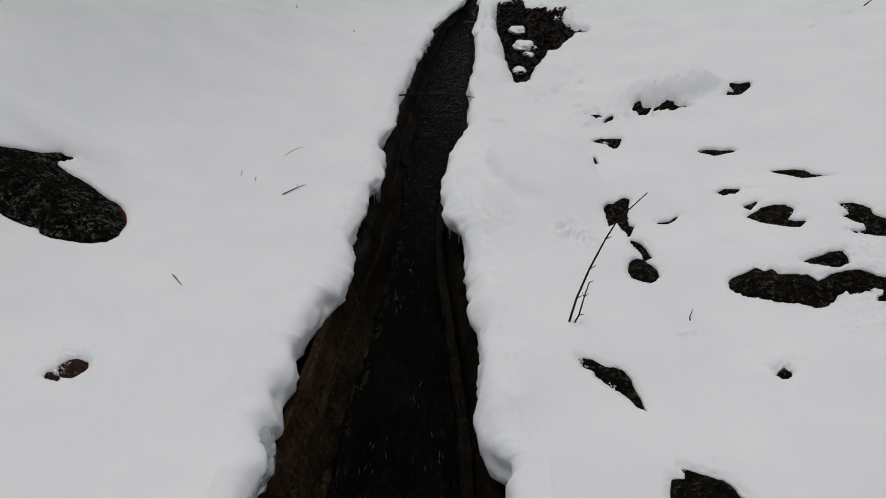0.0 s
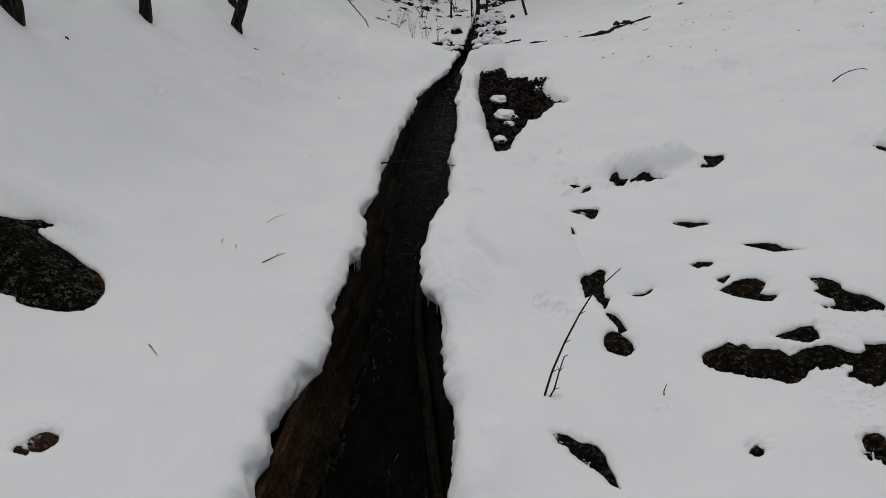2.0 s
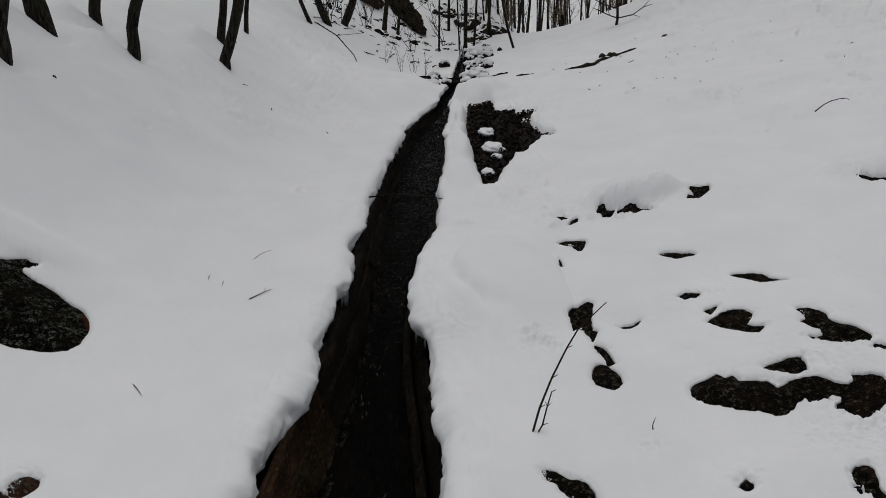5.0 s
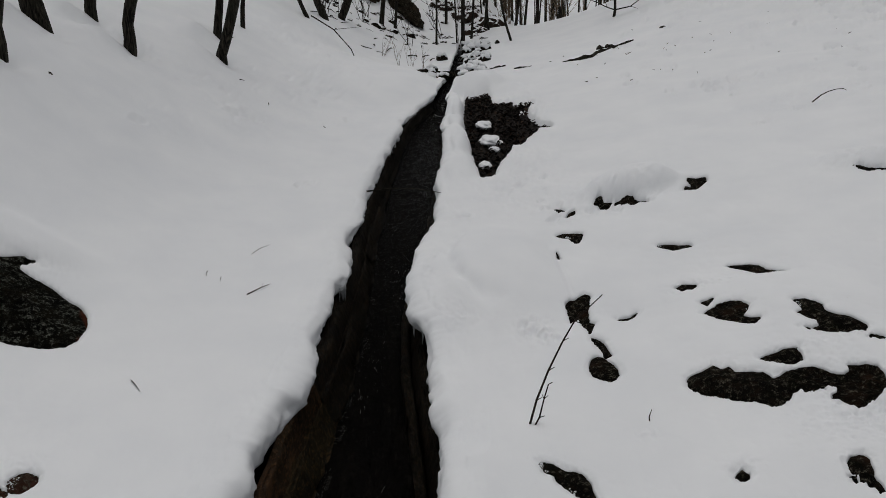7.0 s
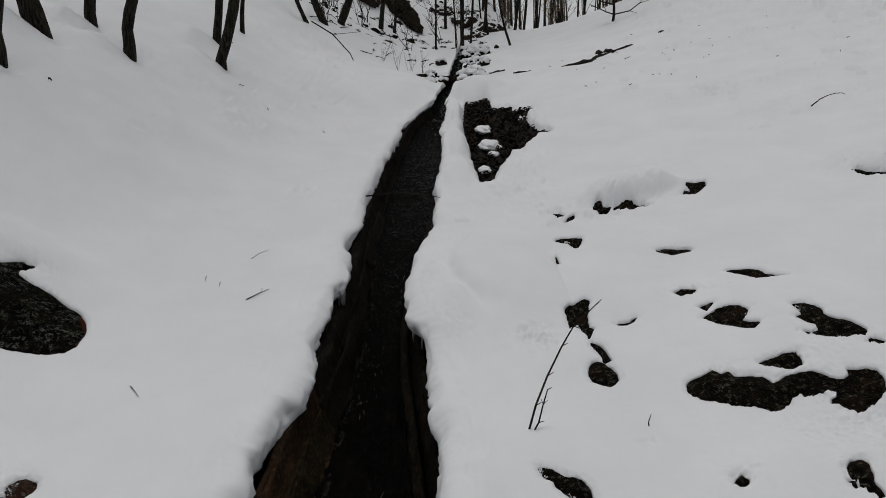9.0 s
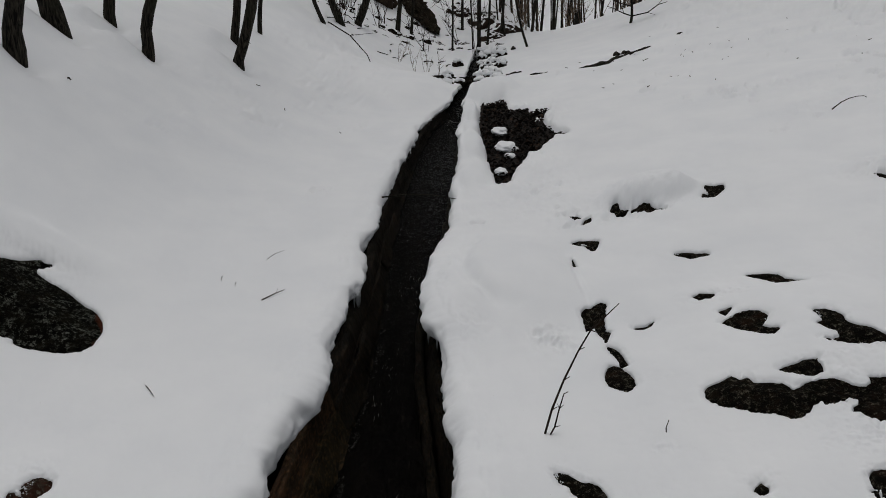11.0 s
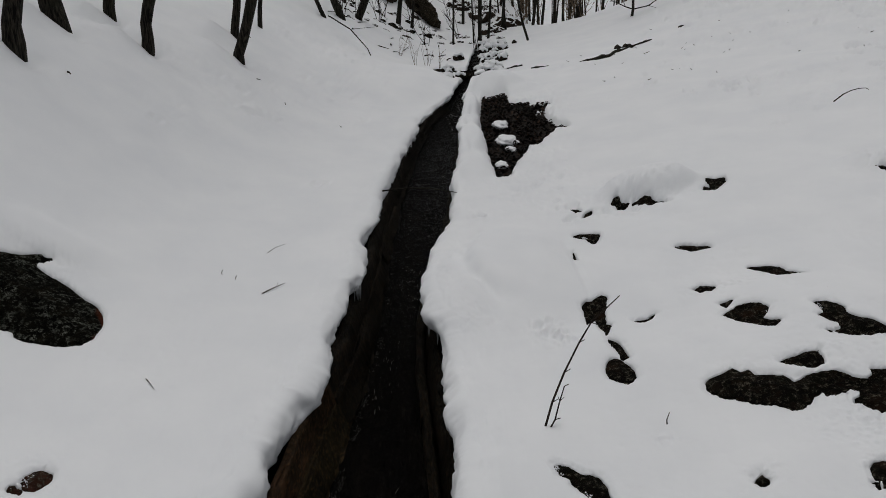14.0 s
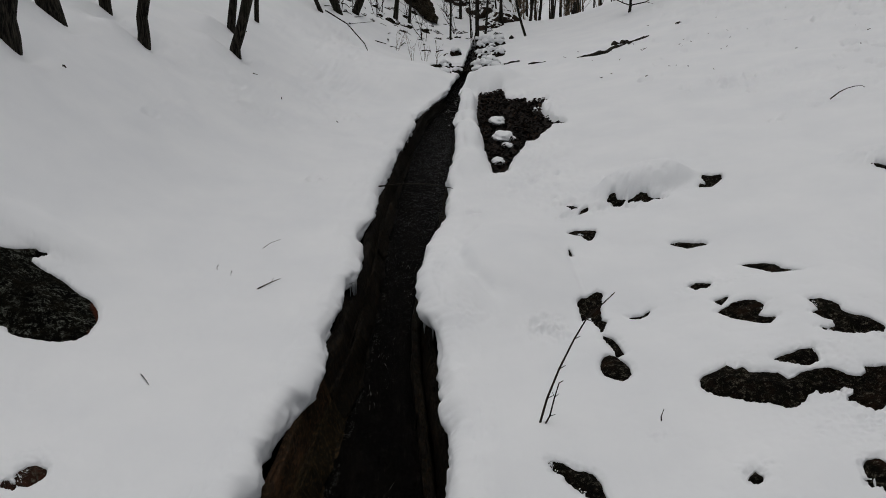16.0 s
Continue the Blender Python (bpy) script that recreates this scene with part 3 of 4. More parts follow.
def snow_height(x, y):
    z = level(x, y) + 0.0045 * fbm(x * 6, y * 5, 9, 3) + 0.0007 * fbm(x * 40, y * 36, 15, 2)
    rough = smooth(0.1, 0.5, vnoise(x * 1.5 + 3, y * 0.8, 333)) * (smooth(-0.6, -1.2, x) * smooth(6.5, 8.5, y) + 0.8 * smooth(2.0, 3.0, x) * smooth(5.5, 7.0, y))
    z = z + 1.8 * rough * (0.011 * fbm(x * 9, y * 7, 340, 2) + 0.005 * vnoise(x * 28, y * 20, 345))
    for cx, cy, a, b, amp in CRUMBLY:
        z = z + 0.9 * amp * np.exp(-((x - cx) / a) ** 2 - ((y - cy) / b) ** 2) * (fbm(x * 30 * min(1, 3.5 / cy), y * 24 * min(1, 3.5 / cy), 350, 2) + 0.6 * vnoise(x * 75 * min(1, 3.5 / cy), y * 60 * min(1, 3.5 / cy), 355))
    for k, (cx, cy, r) in enumerate(PITS):
        stretch = 1.3 + 0.16 * max(cy - 5, 0)
        near = (np.abs(x - cx) < 4 * r) & (np.abs(y - cy) < 4 * stretch * r)
        if near.any():
            xs, ys = x[near], y[near]
            d2 = ((xs - cx) / r) ** 2 + ((ys - cy) / (stretch * r)) ** 2
            d2 = d2 * (1 + 0.6 * vnoise(xs / r * 1.2, ys / r * 1.2, 200 + k))
            z[near] += (0.45 if cx < -0.5 else 0.7 if cx < 2 else 1.1) * r * (-np.exp(-d2 * d2) + (0.25 if cx < 2 else 0.1) * np.exp(-(np.sqrt(np.abs(d2)) - 1.5) ** 2 * 4))
    for k, (rise, cap, P) in enumerate(STONES):
        x0, x1, y0, y1 = stone_box(P)
        near = (x > x0 - 0.15) & (x < x1 + 0.15) & (y > y0 - 0.15) & (y < y1 + 0.15)
        if near.any():
            xs, ys = x[near], y[near]
            d = stone_field(xs, ys, P, k)
            w = 0.004 * (1 + 0.3 * max(y0 - 3, 0))
            back = np.exp(-(np.maximum(d, 0) / (0.030 * (1 + 0.2 * max(y0 - 3, 0)))) ** 2) * (0.35 + 0.65 * smooth(y0, y1, ys)) * smooth(-0.3, 0.3, vnoise(xs * 9, ys * 9, 160 + k))
            z[near] += back * (0.005 * fbm(xs * 48, ys * 40, 170 + k, 2) + 0.003 * vnoise(xs * 110, ys * 90, 190 + k))
            z[near] -= 0.12 * (1 - smooth(-w, 0.8 * w, d)) + 0.010 * (1 - smooth(0, 0.03, d)) + 0.006 * np.exp(-(np.maximum(d, 0) / 0.055) ** 2) * smooth(y0 + 0.3 * (y1 - y0), y1, ys) * min(1, 6 * (x1 - x0))
    d = patch_field(x, y)
    z = z - (0.05 + patch_depth(y)) * (1 - smooth(-0.02, 0.012, d)) - 0.01 * (1 - smooth(0.0, 0.05, d))
    return z


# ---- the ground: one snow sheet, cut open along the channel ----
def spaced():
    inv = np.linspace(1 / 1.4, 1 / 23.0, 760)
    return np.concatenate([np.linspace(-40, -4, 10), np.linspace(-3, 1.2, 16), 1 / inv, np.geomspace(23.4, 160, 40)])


def build_ground():
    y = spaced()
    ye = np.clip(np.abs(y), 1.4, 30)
    run = smooth(15.9, 14.9, y)
    el = np.interp(y, EDGE_Y, LEFT_X) + 0.004 * vnoise(y * 12, 0 * y, 6)
    er = np.interp(y, RIGHT_Y, RIGHT_X) + 0.003 * vnoise(y * 11, 0 * y, 8)
    el, er = (np.convolve(np.pad(e, 3, mode="edge"), np.ones(7) / 7, "valid") for e in (el, er))
    mid = 0.5 * (el + er)
    el, er = mid - (mid - el) * run, mid + (er - mid) * run
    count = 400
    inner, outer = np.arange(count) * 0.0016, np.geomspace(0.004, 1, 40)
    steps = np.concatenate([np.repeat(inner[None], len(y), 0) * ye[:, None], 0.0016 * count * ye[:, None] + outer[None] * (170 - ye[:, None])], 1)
    blocks = []
    for side, edge, seed in ((-1, el, 11), (1, er, 31)):
        r = 0.080 * (1 + 0.3 * vnoise(y * 3.0, 0 * y, seed) ) * np.clip(1.0 - (y - 8) * 0.18, 0.4, 1)
        cx = edge + side * r
        X = cx[:, None] + side * steps[:, ::-1]
        Y = np.repeat(y[:, None], steps.shape[1], 1)
        Z = snow_height(X, Y)
        inward = steps[:, ::-1]
        billow = 0.5 - np.abs(vnoise(X * 7, Y * 3.2, seed + 13)) + 0.3 * (0.5 - np.abs(vnoise(X * 16, Y * 6.5, seed + 14)))
        Z += 0.018 * np.exp(-(inward / 0.12) ** 2) * billow * np.clip(1.6 - 0.12 * Y, 0.3, 1)
        Z += np.exp(-inward / 0.06) * (0.005 * fbm(X * 22, Y * 9, seed + 9, 2) + 0.003 * vnoise(X * 62, Y * 24, seed + 10))
        out = [np.stack([X, Y, Z], -1)]
        top = Z[:, -1]
        deep = 0.15 * (1 + 0.3 * vnoise(y * 5, 0 * y, seed + 3)) * np.clip(1 - (y - 6) * 0.13, 0.45, 1)
        for k in range(1, 17):
            th = radians(90 - k * 11.5)
            q = np.stack([cx - side * r * math.cos(th), y, top - (deep * 0.5) * (1 - math.sin(th)) * run], -1)
            hang = 0 * y + k
            lump = min(1, k / 7) * (0.016 * vnoise(y * 4, hang * 0.15, seed + 5) + 0.010 * vnoise(y * 7, hang * 0.3, seed + 6) + 0.007 * vnoise(y * 13, hang * 0.55, seed + 7)
                                    + 0.0065 * vnoise(y * 26, hang * 1.1, seed + 8) + 0.003 * vnoise(y * 55, hang * 2.0, seed + 16))
            q[:, 0] -= side * lump * math.cos(th)
            q[:, 2] += lump * math.sin(th) * 0.5
            out.append(q[:, None, :])
        base = top - 0.75 * run - 0.02
        out.append(np.stack([cx + side * 0.10 * run, y, top - deep * run - 0.05 * run], -1)[:, None, :])
        out.append(np.stack([cx + side * 0.10 * run, y, base], -1)[:, None, :])
        blocks.append(np.concatenate(out, 1))
    P = np.concatenate([blocks[0], blocks[1][:, ::-1]], 1)
    half = blocks[0].shape[1]
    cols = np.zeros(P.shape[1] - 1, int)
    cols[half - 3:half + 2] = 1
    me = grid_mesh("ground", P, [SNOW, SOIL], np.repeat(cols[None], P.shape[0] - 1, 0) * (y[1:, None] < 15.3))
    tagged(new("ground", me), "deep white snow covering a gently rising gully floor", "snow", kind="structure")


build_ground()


# ---- the stream and its wooden flume ----
def sink(y):
    """How deep the channel is cut at y, against its lower stretch."""
    return np.interp(y, [4.0, 6.0, 8.0, 10.8, 17.0], [1.0, 0.82, 0.58, 0.34, 0.26])


def water_level(y):
    return -0.1 + 0.05 * y - 0.36 * sink(y)


def build_water():
    y = np.concatenate([np.linspace(-30, 1.2, 30), np.linspace(1.22, 17, 900)])
    t = np.linspace(0, 1, 60)
    l, r = np.interp(y, EDGE_Y, LEFT_X) - 0.05, np.interp(y, RIGHT_Y, RIGHT_X) + 0.06
    X = l[:, None] + (r - l)[:, None] * t[None]
    Y = np.repeat(y[:, None], len(t), 1)
    Z = water_level(Y) + smooth(4.5, 8.0, Y) * (0.007 * fbm(X * 16, Y * 7, 27, 3) + 0.004 * np.abs(vnoise(X * 40, Y * 18, 28))) + 0.004 * fbm(X * 12, Y * 5, 21, 3) + 0.0015 * vnoise(X * 45, Y * 25, 25)
    me = grid_mesh("stream", np.stack([X, Y, Z], -1), [WATER])
    tagged(new("stream", me), "dark shallow water running in the narrow channel", "stream", kind="structure")


build_water()


def beam(parent, y0, y1, side, inset, drop, width, thick, tilt, seed, label="", mat=None):
    """A rough wet board along the channel. side: 0 left, 1 right; inset: metres in from that edge; tilt: degrees its width leans from level."""
    y = np.linspace(y0, y1, max(8, int((y1 - y0) / 0.02)))
    edge = np.interp(y, EDGE_Y, smooth_left) if side == 0 else np.interp(y, EDGE_Y, smooth_right)
    cx = edge + (inset if side == 0 else -inset) * np.clip((8 - y) / 3.8, 0.05, 1)
    cz = -0.1 + 0.05 * y - drop * sink(y)
    slim = 0.15 + 0.85 * sink(y) ** 1.5
    c, s = math.cos(radians(tilt)), math.sin(radians(tilt))
    ring, n = [], 20
    for k in range(n):
        a = 2 * math.pi * (k + 0.5) / n
        u, v = math.copysign(abs(math.cos(a)) ** 0.35, math.cos(a)), math.copysign(abs(math.sin(a)) ** 0.35, math.sin(a))
        rough = 0.012 * vnoise(y * 2.5 + k * 0.3, 0 * y + k * 0.8, seed) + 0.009 * vnoise(y * 9, 0 * y + k * 1.1, seed + 1) + 0.005 * vnoise(y * 30, 0 * y + k * 3.1, seed + 2) + 0.003 * vnoise(y * 70, 0 * y + k * 4.3, seed + 3)
        pu, pv = u * width * 0.5 * slim + rough * u, v * thick * 0.5 + rough
        ring.append(np.stack([cx + pu * c - pv * s, y, cz + pu * s + pv * c], -1))
    ring.append(ring[0])
    P = np.stack(ring, 1)
    ob = new("board", grid_mesh("board", P, [mat or SHADED_WOOD]))
    ob.parent = parent
    return tagged(ob, label)


smooth_left = np.array([np.mean(np.interp(v + np.linspace(-0.7, 0.7, 9), EDGE_Y, LEFT_X)) for v in EDGE_Y])
smooth_right = np.array([np.mean(np.interp(v + np.linspace(-0.7, 0.7, 9), RIGHT_Y, RIGHT_X)) for v in EDGE_Y])
flume = tagged(new("flume"), "old wet brown timber flume lining the narrow stream", "flume")
for i, (y0, y1) in enumerate(((0.4, 3.1), (3.08, 4.9), (4.92, 7.2), (7.22, 9.6))):
    beam(flume, y0, y1 + 0.05, 0, 0.015, 0.205, 0.19, 0.035, -72, 100 + 9 * i, "reddish brown rough board" if i == 0 else "brown rough board toned dark as under the snow lip", REDWOOD if i == 0 else SHADED_WOOD)
    beam(flume, y0 + 0.05, y1 + 0.12, 0, 0.065, 0.30, 0.14, 0.045, -64, 200 + 9 * i, "mossy dark board", OLIVE if i == 0 else SHADED_WOOD)
    beam(flume, y0, y1, 0, 0.105, 0.375, 0.06, 0.03, -35, 300 + 9 * i, "", OLIVE if i == 0 else SHADED_WOOD)
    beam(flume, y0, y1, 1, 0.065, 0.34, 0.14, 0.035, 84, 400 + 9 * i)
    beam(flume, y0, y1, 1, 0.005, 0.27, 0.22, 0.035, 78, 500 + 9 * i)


# ---- rocks ----
def facets(X, Y, k, P):
    """A blocky broken back: the lowest of some tilted planes laid over a dome."""
    x0, x1, y0, y1 = stone_box(P)
    cx, cy, a, b = 0.5 * (x0 + x1), 0.5 * (y0 + y1), 0.5 * (x1 - x0), 0.5 * (y1 - y0)
    rnd, h, Z = random.Random(900 + k), 0.30 * min(a, b), None
    for j in range(9 + int(30 * max(a, b))):
        u, v = rnd.uniform(-0.9, 0.9), rnd.uniform(-0.9, 0.9)
        gx, gy = -2 * h * u / a + rnd.gauss(0, 0.22), -2 * h * v / b + rnd.gauss(0, 0.22)
        plane = h * (1 - 0.5 * u * u - 0.5 * v * v) + gx * (X - cx - u * a) + gy * (Y - cy - v * b)
        Z = plane if Z is None else np.minimum(Z, plane)
    return np.maximum(Z, -0.04)


def rock_skin(X, Y, k, rise, P, far):
    """Height of a rock's bare back."""
    f = 1 / far
    rough = 0.006 * fbm(X * 22 * f + k, Y * 22 * f, 400 + k, 3) + 0.012 * np.abs(vnoise(X * 13 * f, Y * 13 * f + k, 430 + k)) + 0.006 * fbm(X * 60 * f, Y * 60 * f, 460, 2)
    d = stone_field(X, Y, P, k)
    return level(X, Y) - 0.012 + np.minimum((rise + 0.8 * facets(X, Y, k, P) + rough * far) * smooth(0.0, -0.022, d), 0.30 * np.maximum(-d, 0)) - 0.05 * smooth(-0.003 * far, 0.02 * far, d)


def build_rock(k, rise, P):
    """A rough stone under the snow whose back breaks through along its outline."""
    x0, x1, y0, y1 = stone_box(P)
    cx, cy, a, b = 0.5 * (x0 + x1), 0.5 * (y0 + y1), 0.5 * (x1 - x0) + 0.035, 0.5 * (y1 - y0) + 0.035
    na, nr = (260, 90) if max(a, b) > 0.22 else (150, 50) if max(a, b) > 0.1 else (72, 28)
    ang = np.linspace(0, 2 * math.pi, na + 1)
    ang[-1] = 0
    far = 1 + 0.25 * max(cy - 4, 0)
    out = []
    for i in range(nr + 6):
        s = min(i / nr, 1.0)
        c, q = np.cos(ang), np.sin(ang)
        rim = (np.abs(c) ** 3 + np.abs(q) ** 3) ** (-1 / 3)
        X, Y = cx + c * rim * a * s, cy + q * rim * b * s
        Z = rock_skin(X, Y, k, rise, P, far)
        if i > nr:
            Z, shrink = Z - 0.05 * (i - nr), 1 - 0.03 * (i - nr) ** 1.6
            X, Y = cx + (X - cx) * shrink, cy + (Y - cy) * shrink
        out.append(np.stack([X - cx, Y - cy, Z], -1))
    G = np.stack(out, 0)
    foot = G[..., 2].min()
    G[..., 2] -= foot
    name = "boulder" if k == 0 else "rock"
    ob = new(name, grid_mesh(name, G, [BOULDER if k == 0 else RUSTY if k == 1 else ROCK]))
    ob.location = (cx, cy, foot)
    if k == 0:
        tagged(ob, "large dark lichen-covered boulder half buried in snow", "boulder")
    elif x1 - x0 > 0.3:
        tagged(ob, "long dark mossy rock, in places a shaded gap, breaking through the snow", "rock", "rocks in the snow")
    elif k == 1:
        tagged(ob, "reddish brown rock showing in a hollow of the snow", "rock", "rocks in the snow")
    else:
        tagged(ob, "small dark rock, in places a shaded slit, in a hollow of the snow", "rock", "rocks in the snow")


for k, (rise, cap, P) in enumerate(STONES):
    build_rock(k, rise, P)

# crumbs of snow caught along the upper edges of the rocks
random.seed(17)
bm = bmesh.new()
bmesh.ops.create_icosphere(bm, subdivisions=1, radius=1.0)
ball = np.array([v.co for v in bm.verts])
tris = np.array([[v.index for v in f.verts] for f in bm.faces])
bm.free()
verts, faces = [], []
for k, (rise, cap, P) in enumerate(STONES):
    x0, x1, y0, y1 = stone_box(P)
    far = 1 + 0.25 * max(0.5 * (y0 + y1) - 4, 0)
    tries = int(min(5000, 160000 * (x1 - x0) * (y1 - y0))) if x1 - x0 > 0.12 and y1 < 6 else 0
    X, Y = np.array([random.uniform(x0, x1) for i in range(tries)]), np.array([random.uniform(y0, y1) for i in range(tries)])
    if k == 1:
        X, Y = np.append(X, [random.gauss(-1.375, 0.016) for i in range(130)]), np.append(Y, [random.gauss(2.235, 0.018) for i in range(130)])
    d, Z = stone_field(X, Y, P, k), rock_skin(X, Y, k, rise, P, far)
    spot = vnoise(X * 16, Y * 16, 600 + k) + 0.5 * vnoise(X * 45, Y * 45, 610 + k) + 0.8 * (Y - 0.5 * (y0 + y1)) / (y1 - y0)
    for i in range(len(X)):
        if d[i] > 0.003 or (i < tries and (d[i] < -0.006 * far or spot[i] < 0.85)):
            continue
        r = far * (0.0010 + 0.0035 * random.random() ** 3)
        turn = Euler((random.uniform(0, 6), random.uniform(0, 6), random.uniform(0, 6))).to_matrix()
        lump = ball * (1 + 0.45 * vnoise(ball[:, 0] * 1.7 + i, ball[:, 1] * 1.7 + ball[:, 2] * 1.3, 650))[:, None] * np.array([r, r * random.uniform(0.5, 1.2), r * random.uniform(0.4, 0.8)])
        faces.append(tris + len(verts) * len(ball))
        verts.append(lump @ np.array(turn).T + np.array([X[i], Y[i], Z[i] + 0.1 * r]))
me = bpy.data.meshes.new("snow_crumbs")
me.from_pydata(np.concatenate(verts).tolist(), [], np.concatenate(faces).tolist())
me.materials.append(SNOW)
tagged(new("snow_crumbs", me), "loose crumbs of snow caught on dark rocks", "snow", kind="stuff")


# ---- bare patch with dead leaves ----
def build_patch():
    xs, ys = np.meshgrid(np.linspace(0.25, 1.35, 70), np.linspace(5.7, 10.0, 140))
    Z = land(xs, ys) - patch_depth(ys) - 0.015 + 0.015 * fbm(xs * 6, ys * 4, 61, 3)
    tagged(new("leafy_soil", grid_mesh("leafy_soil", np.stack([xs, ys, Z], -1), [SOIL])), "bare dark soil under dead leaves", "soil", kind="structure")
    random.seed(9)
    bm = bmesh.new()
    for i in range(4600):
        x, y = random.uniform(0.3, 1.25), random.uniform(5.85, 9.9)
        if float(patch_field(np.array([x]), np.array([y]))[0]) > -0.012:
            continue
        z = float(land(np.array(x), np.array(y))) - float(patch_depth(y)) - 0.01 + random.uniform(0, 0.025)
        s = random.uniform(0.012, 0.030)
        m = Matrix.Translation((x, y, z)) @ Euler((random.gauss(0, 0.5), random.gauss(0, 0.5), random.uniform(0, 6.3))).to_matrix().to_4x4()
        c = random.uniform(0.1, 0.5) * s
        pts = [(-s, 0, 0), (-0.4 * s, 0.5 * s, c), (0.4 * s, 0.45 * s, c), (s, 0, 0.2 * c), (0.4 * s, -0.45 * s, c), (-0.4 * s, -0.5 * s, c)]
        vs = [bm.verts.new(m @ Vector(p)) for p in pts]
        bm.faces.new((vs[0], vs[1], vs[2], vs[3]))
        bm.faces.new((vs[0], vs[3], vs[4], vs[5]))
    ob = new("dead_leaves", finish("dead_leaves", bm, LEAF, False))
    tagged(ob, "wet dark brown dead leaves lying on bare ground", "leaves", kind="stuff")


build_patch()


def snow_clump(x, y, a, b, h, seed, lift=0.0, label="small cushion of snow lying on dark leaves", sink=0.35):
    bm = bmesh.new()
    bmesh.ops.create_icosphere(bm, subdivisions=4, radius=1.0)
    for v in bm.verts:
        q = v.co * 1.6 + Vector((seed * 2.3, 0, 0))
        d = 1 + 0.28 * noise.noise(q) + 0.09 * noise.noise(q * 2.7) + 0.03 * noise.noise(q * 6)
        v.co = Vector((v.co.x * a * d, v.co.y * b * d, v.co.z * h * d))
    ob = new("snow_clump", finish("snow_clump", bm, SNOW))
    ob.location = (x, y, float(land(np.array(x), np.array(y))) + lift + h * (1 - 2 * sink) * 0.5)
    return tagged(ob, label, "snow", "snow cushions")


for i, (x, y, a, b, h) in enumerate(((0.55, 8.0, 0.085, 0.17, 0.045), (0.56, 7.3, 0.10, 0.20, 0.045), (0.57, 6.95, 0.05, 0.06, 0.025), (0.46, 6.45, 0.05, 0.10, 0.03))):
    snow_clump(x, y, a, b, h, i, -float(patch_depth(y)))
# ---- ice chips along the water's edge, drawn highlight streaks ----
random.seed(15)
bm = bmesh.new()
for i in range(4200):
    y = 1.5 + 7.5 * random.random() ** 1.4
    x = float(np.interp(y, EDGE_Y, smooth_left)) + (0.135 + random.gauss(0, 0.010) + 0.03 * noise.noise((y * 6, 0, 3))) * min(1, max(0.05, (8 - y) / 3.8))
    z = float(water_level(np.array(y))) + random.uniform(0.0, 0.008)
    if noise.noise((y * 5, 0, 11)) + 0.6 * noise.noise((y * 17, 0, 12)) < random.uniform(-0.1, 0.5):
        continue
    s = random.uniform(0.0005, 0.0014)
    m = Matrix.Translation((x, y, z)) @ Euler((random.gauss(0, 0.5), random.gauss(0, 0.5), random.uniform(0, 6))).to_matrix().to_4x4() @ Matrix.Diagonal((s, s * random.uniform(2.5, 6), s * 0.5, 1))
    bmesh.ops.create_icosphere(bm, subdivisions=1, radius=1.0, matrix=m)
# pale streaks laid on the water for its streak highlights
for i in range(420):
    y = random.uniform(1.7, 7.0)
    l, r = float(np.interp(y, EDGE_Y, smooth_left)) + 0.15, float(np.interp(y, EDGE_Y, smooth_right)) - 0.10
    x = random.uniform(l, r)
    if noise.noise((x * 9, y * 1.6, 5)) < 0.12:
        continue
    s = random.uniform(0.0005, 0.0012)
    m = Matrix.Translation((x, y, float(water_level(np.array(y))) + 0.004)) @ Euler((0, 0, random.gauss(0, 0.15))).to_matrix().to_4x4() @ Matrix.Diagonal((s, s * random.uniform(8, 30), s * 0.5, 1))
    bmesh.ops.create_icosphere(bm, subdivisions=1, radius=1.0, matrix=m)
# pale flecks also carry the bright ripples that the dull water doesn't reflect
rapids = bmesh.new()
for i in range(260):
    y = random.uniform(8.6, 15.0)
    l, r = float(np.interp(y, EDGE_Y, LEFT_X)), float(np.interp(y, RIGHT_Y, RIGHT_X))
    x = l + (r - l) * random.uniform(0.3, 0.95)
    if noise.noise((x * 7, y * 1.2, 8)) < -0.05:
        continue
    s = random.uniform(0.004, 0.010)
    m = Matrix.Translation((x, y, float(water_level(np.array(y))) + 0.004)) @ Euler((0, 0, random.gauss(0, 0.5))).to_matrix().to_4x4() @ Matrix.Diagonal((s, s * random.uniform(2, 6), s * 0.5, 1))
    bmesh.ops.create_icosphere(rapids, subdivisions=1, radius=1.0, matrix=m)
tagged(new("foam", finish("foam", rapids, FOAM)), "pale foam and light ripples on the small rapids upstream", "foam", kind="stuff")
tagged(new("ice_chips_glints", finish("ice_chips_glints", bm, FROTH_GLINT)), "thin grey froth, ice chips and drawn highlights on the running water", "ice", kind="stuff")


# ---- stones with snow caps in the upper stream ----
def snowy_stone(x, y, s, seed):
    z = float(land(np.array(x), np.array(y)))
    ob = tagged(new("stream_stone"), "dark wet stone with a snow cap in the stream", "stone", "stones in the stream")
    ob.location = (x, y, z + 0.01)
    for name, mat, k, dz, fl in (("stone", ROCK, 1.0, 0.0, 0.85), ("snow_cap", SNOW, 0.85, 0.50 * s, 0.70)):
        bm = bmesh.new()
        bmesh.ops.create_icosphere(bm, subdivisions=3, radius=1.0)
        for v in bm.verts:
            q = v.co * 1.5 + Vector((seed * 1.7, seed * 0.3, 0))
            d = 1 + 0.5 * noise.noise(q) + 0.25 * noise.noise(q * 2.2) + 0.08 * noise.noise(q * 6)
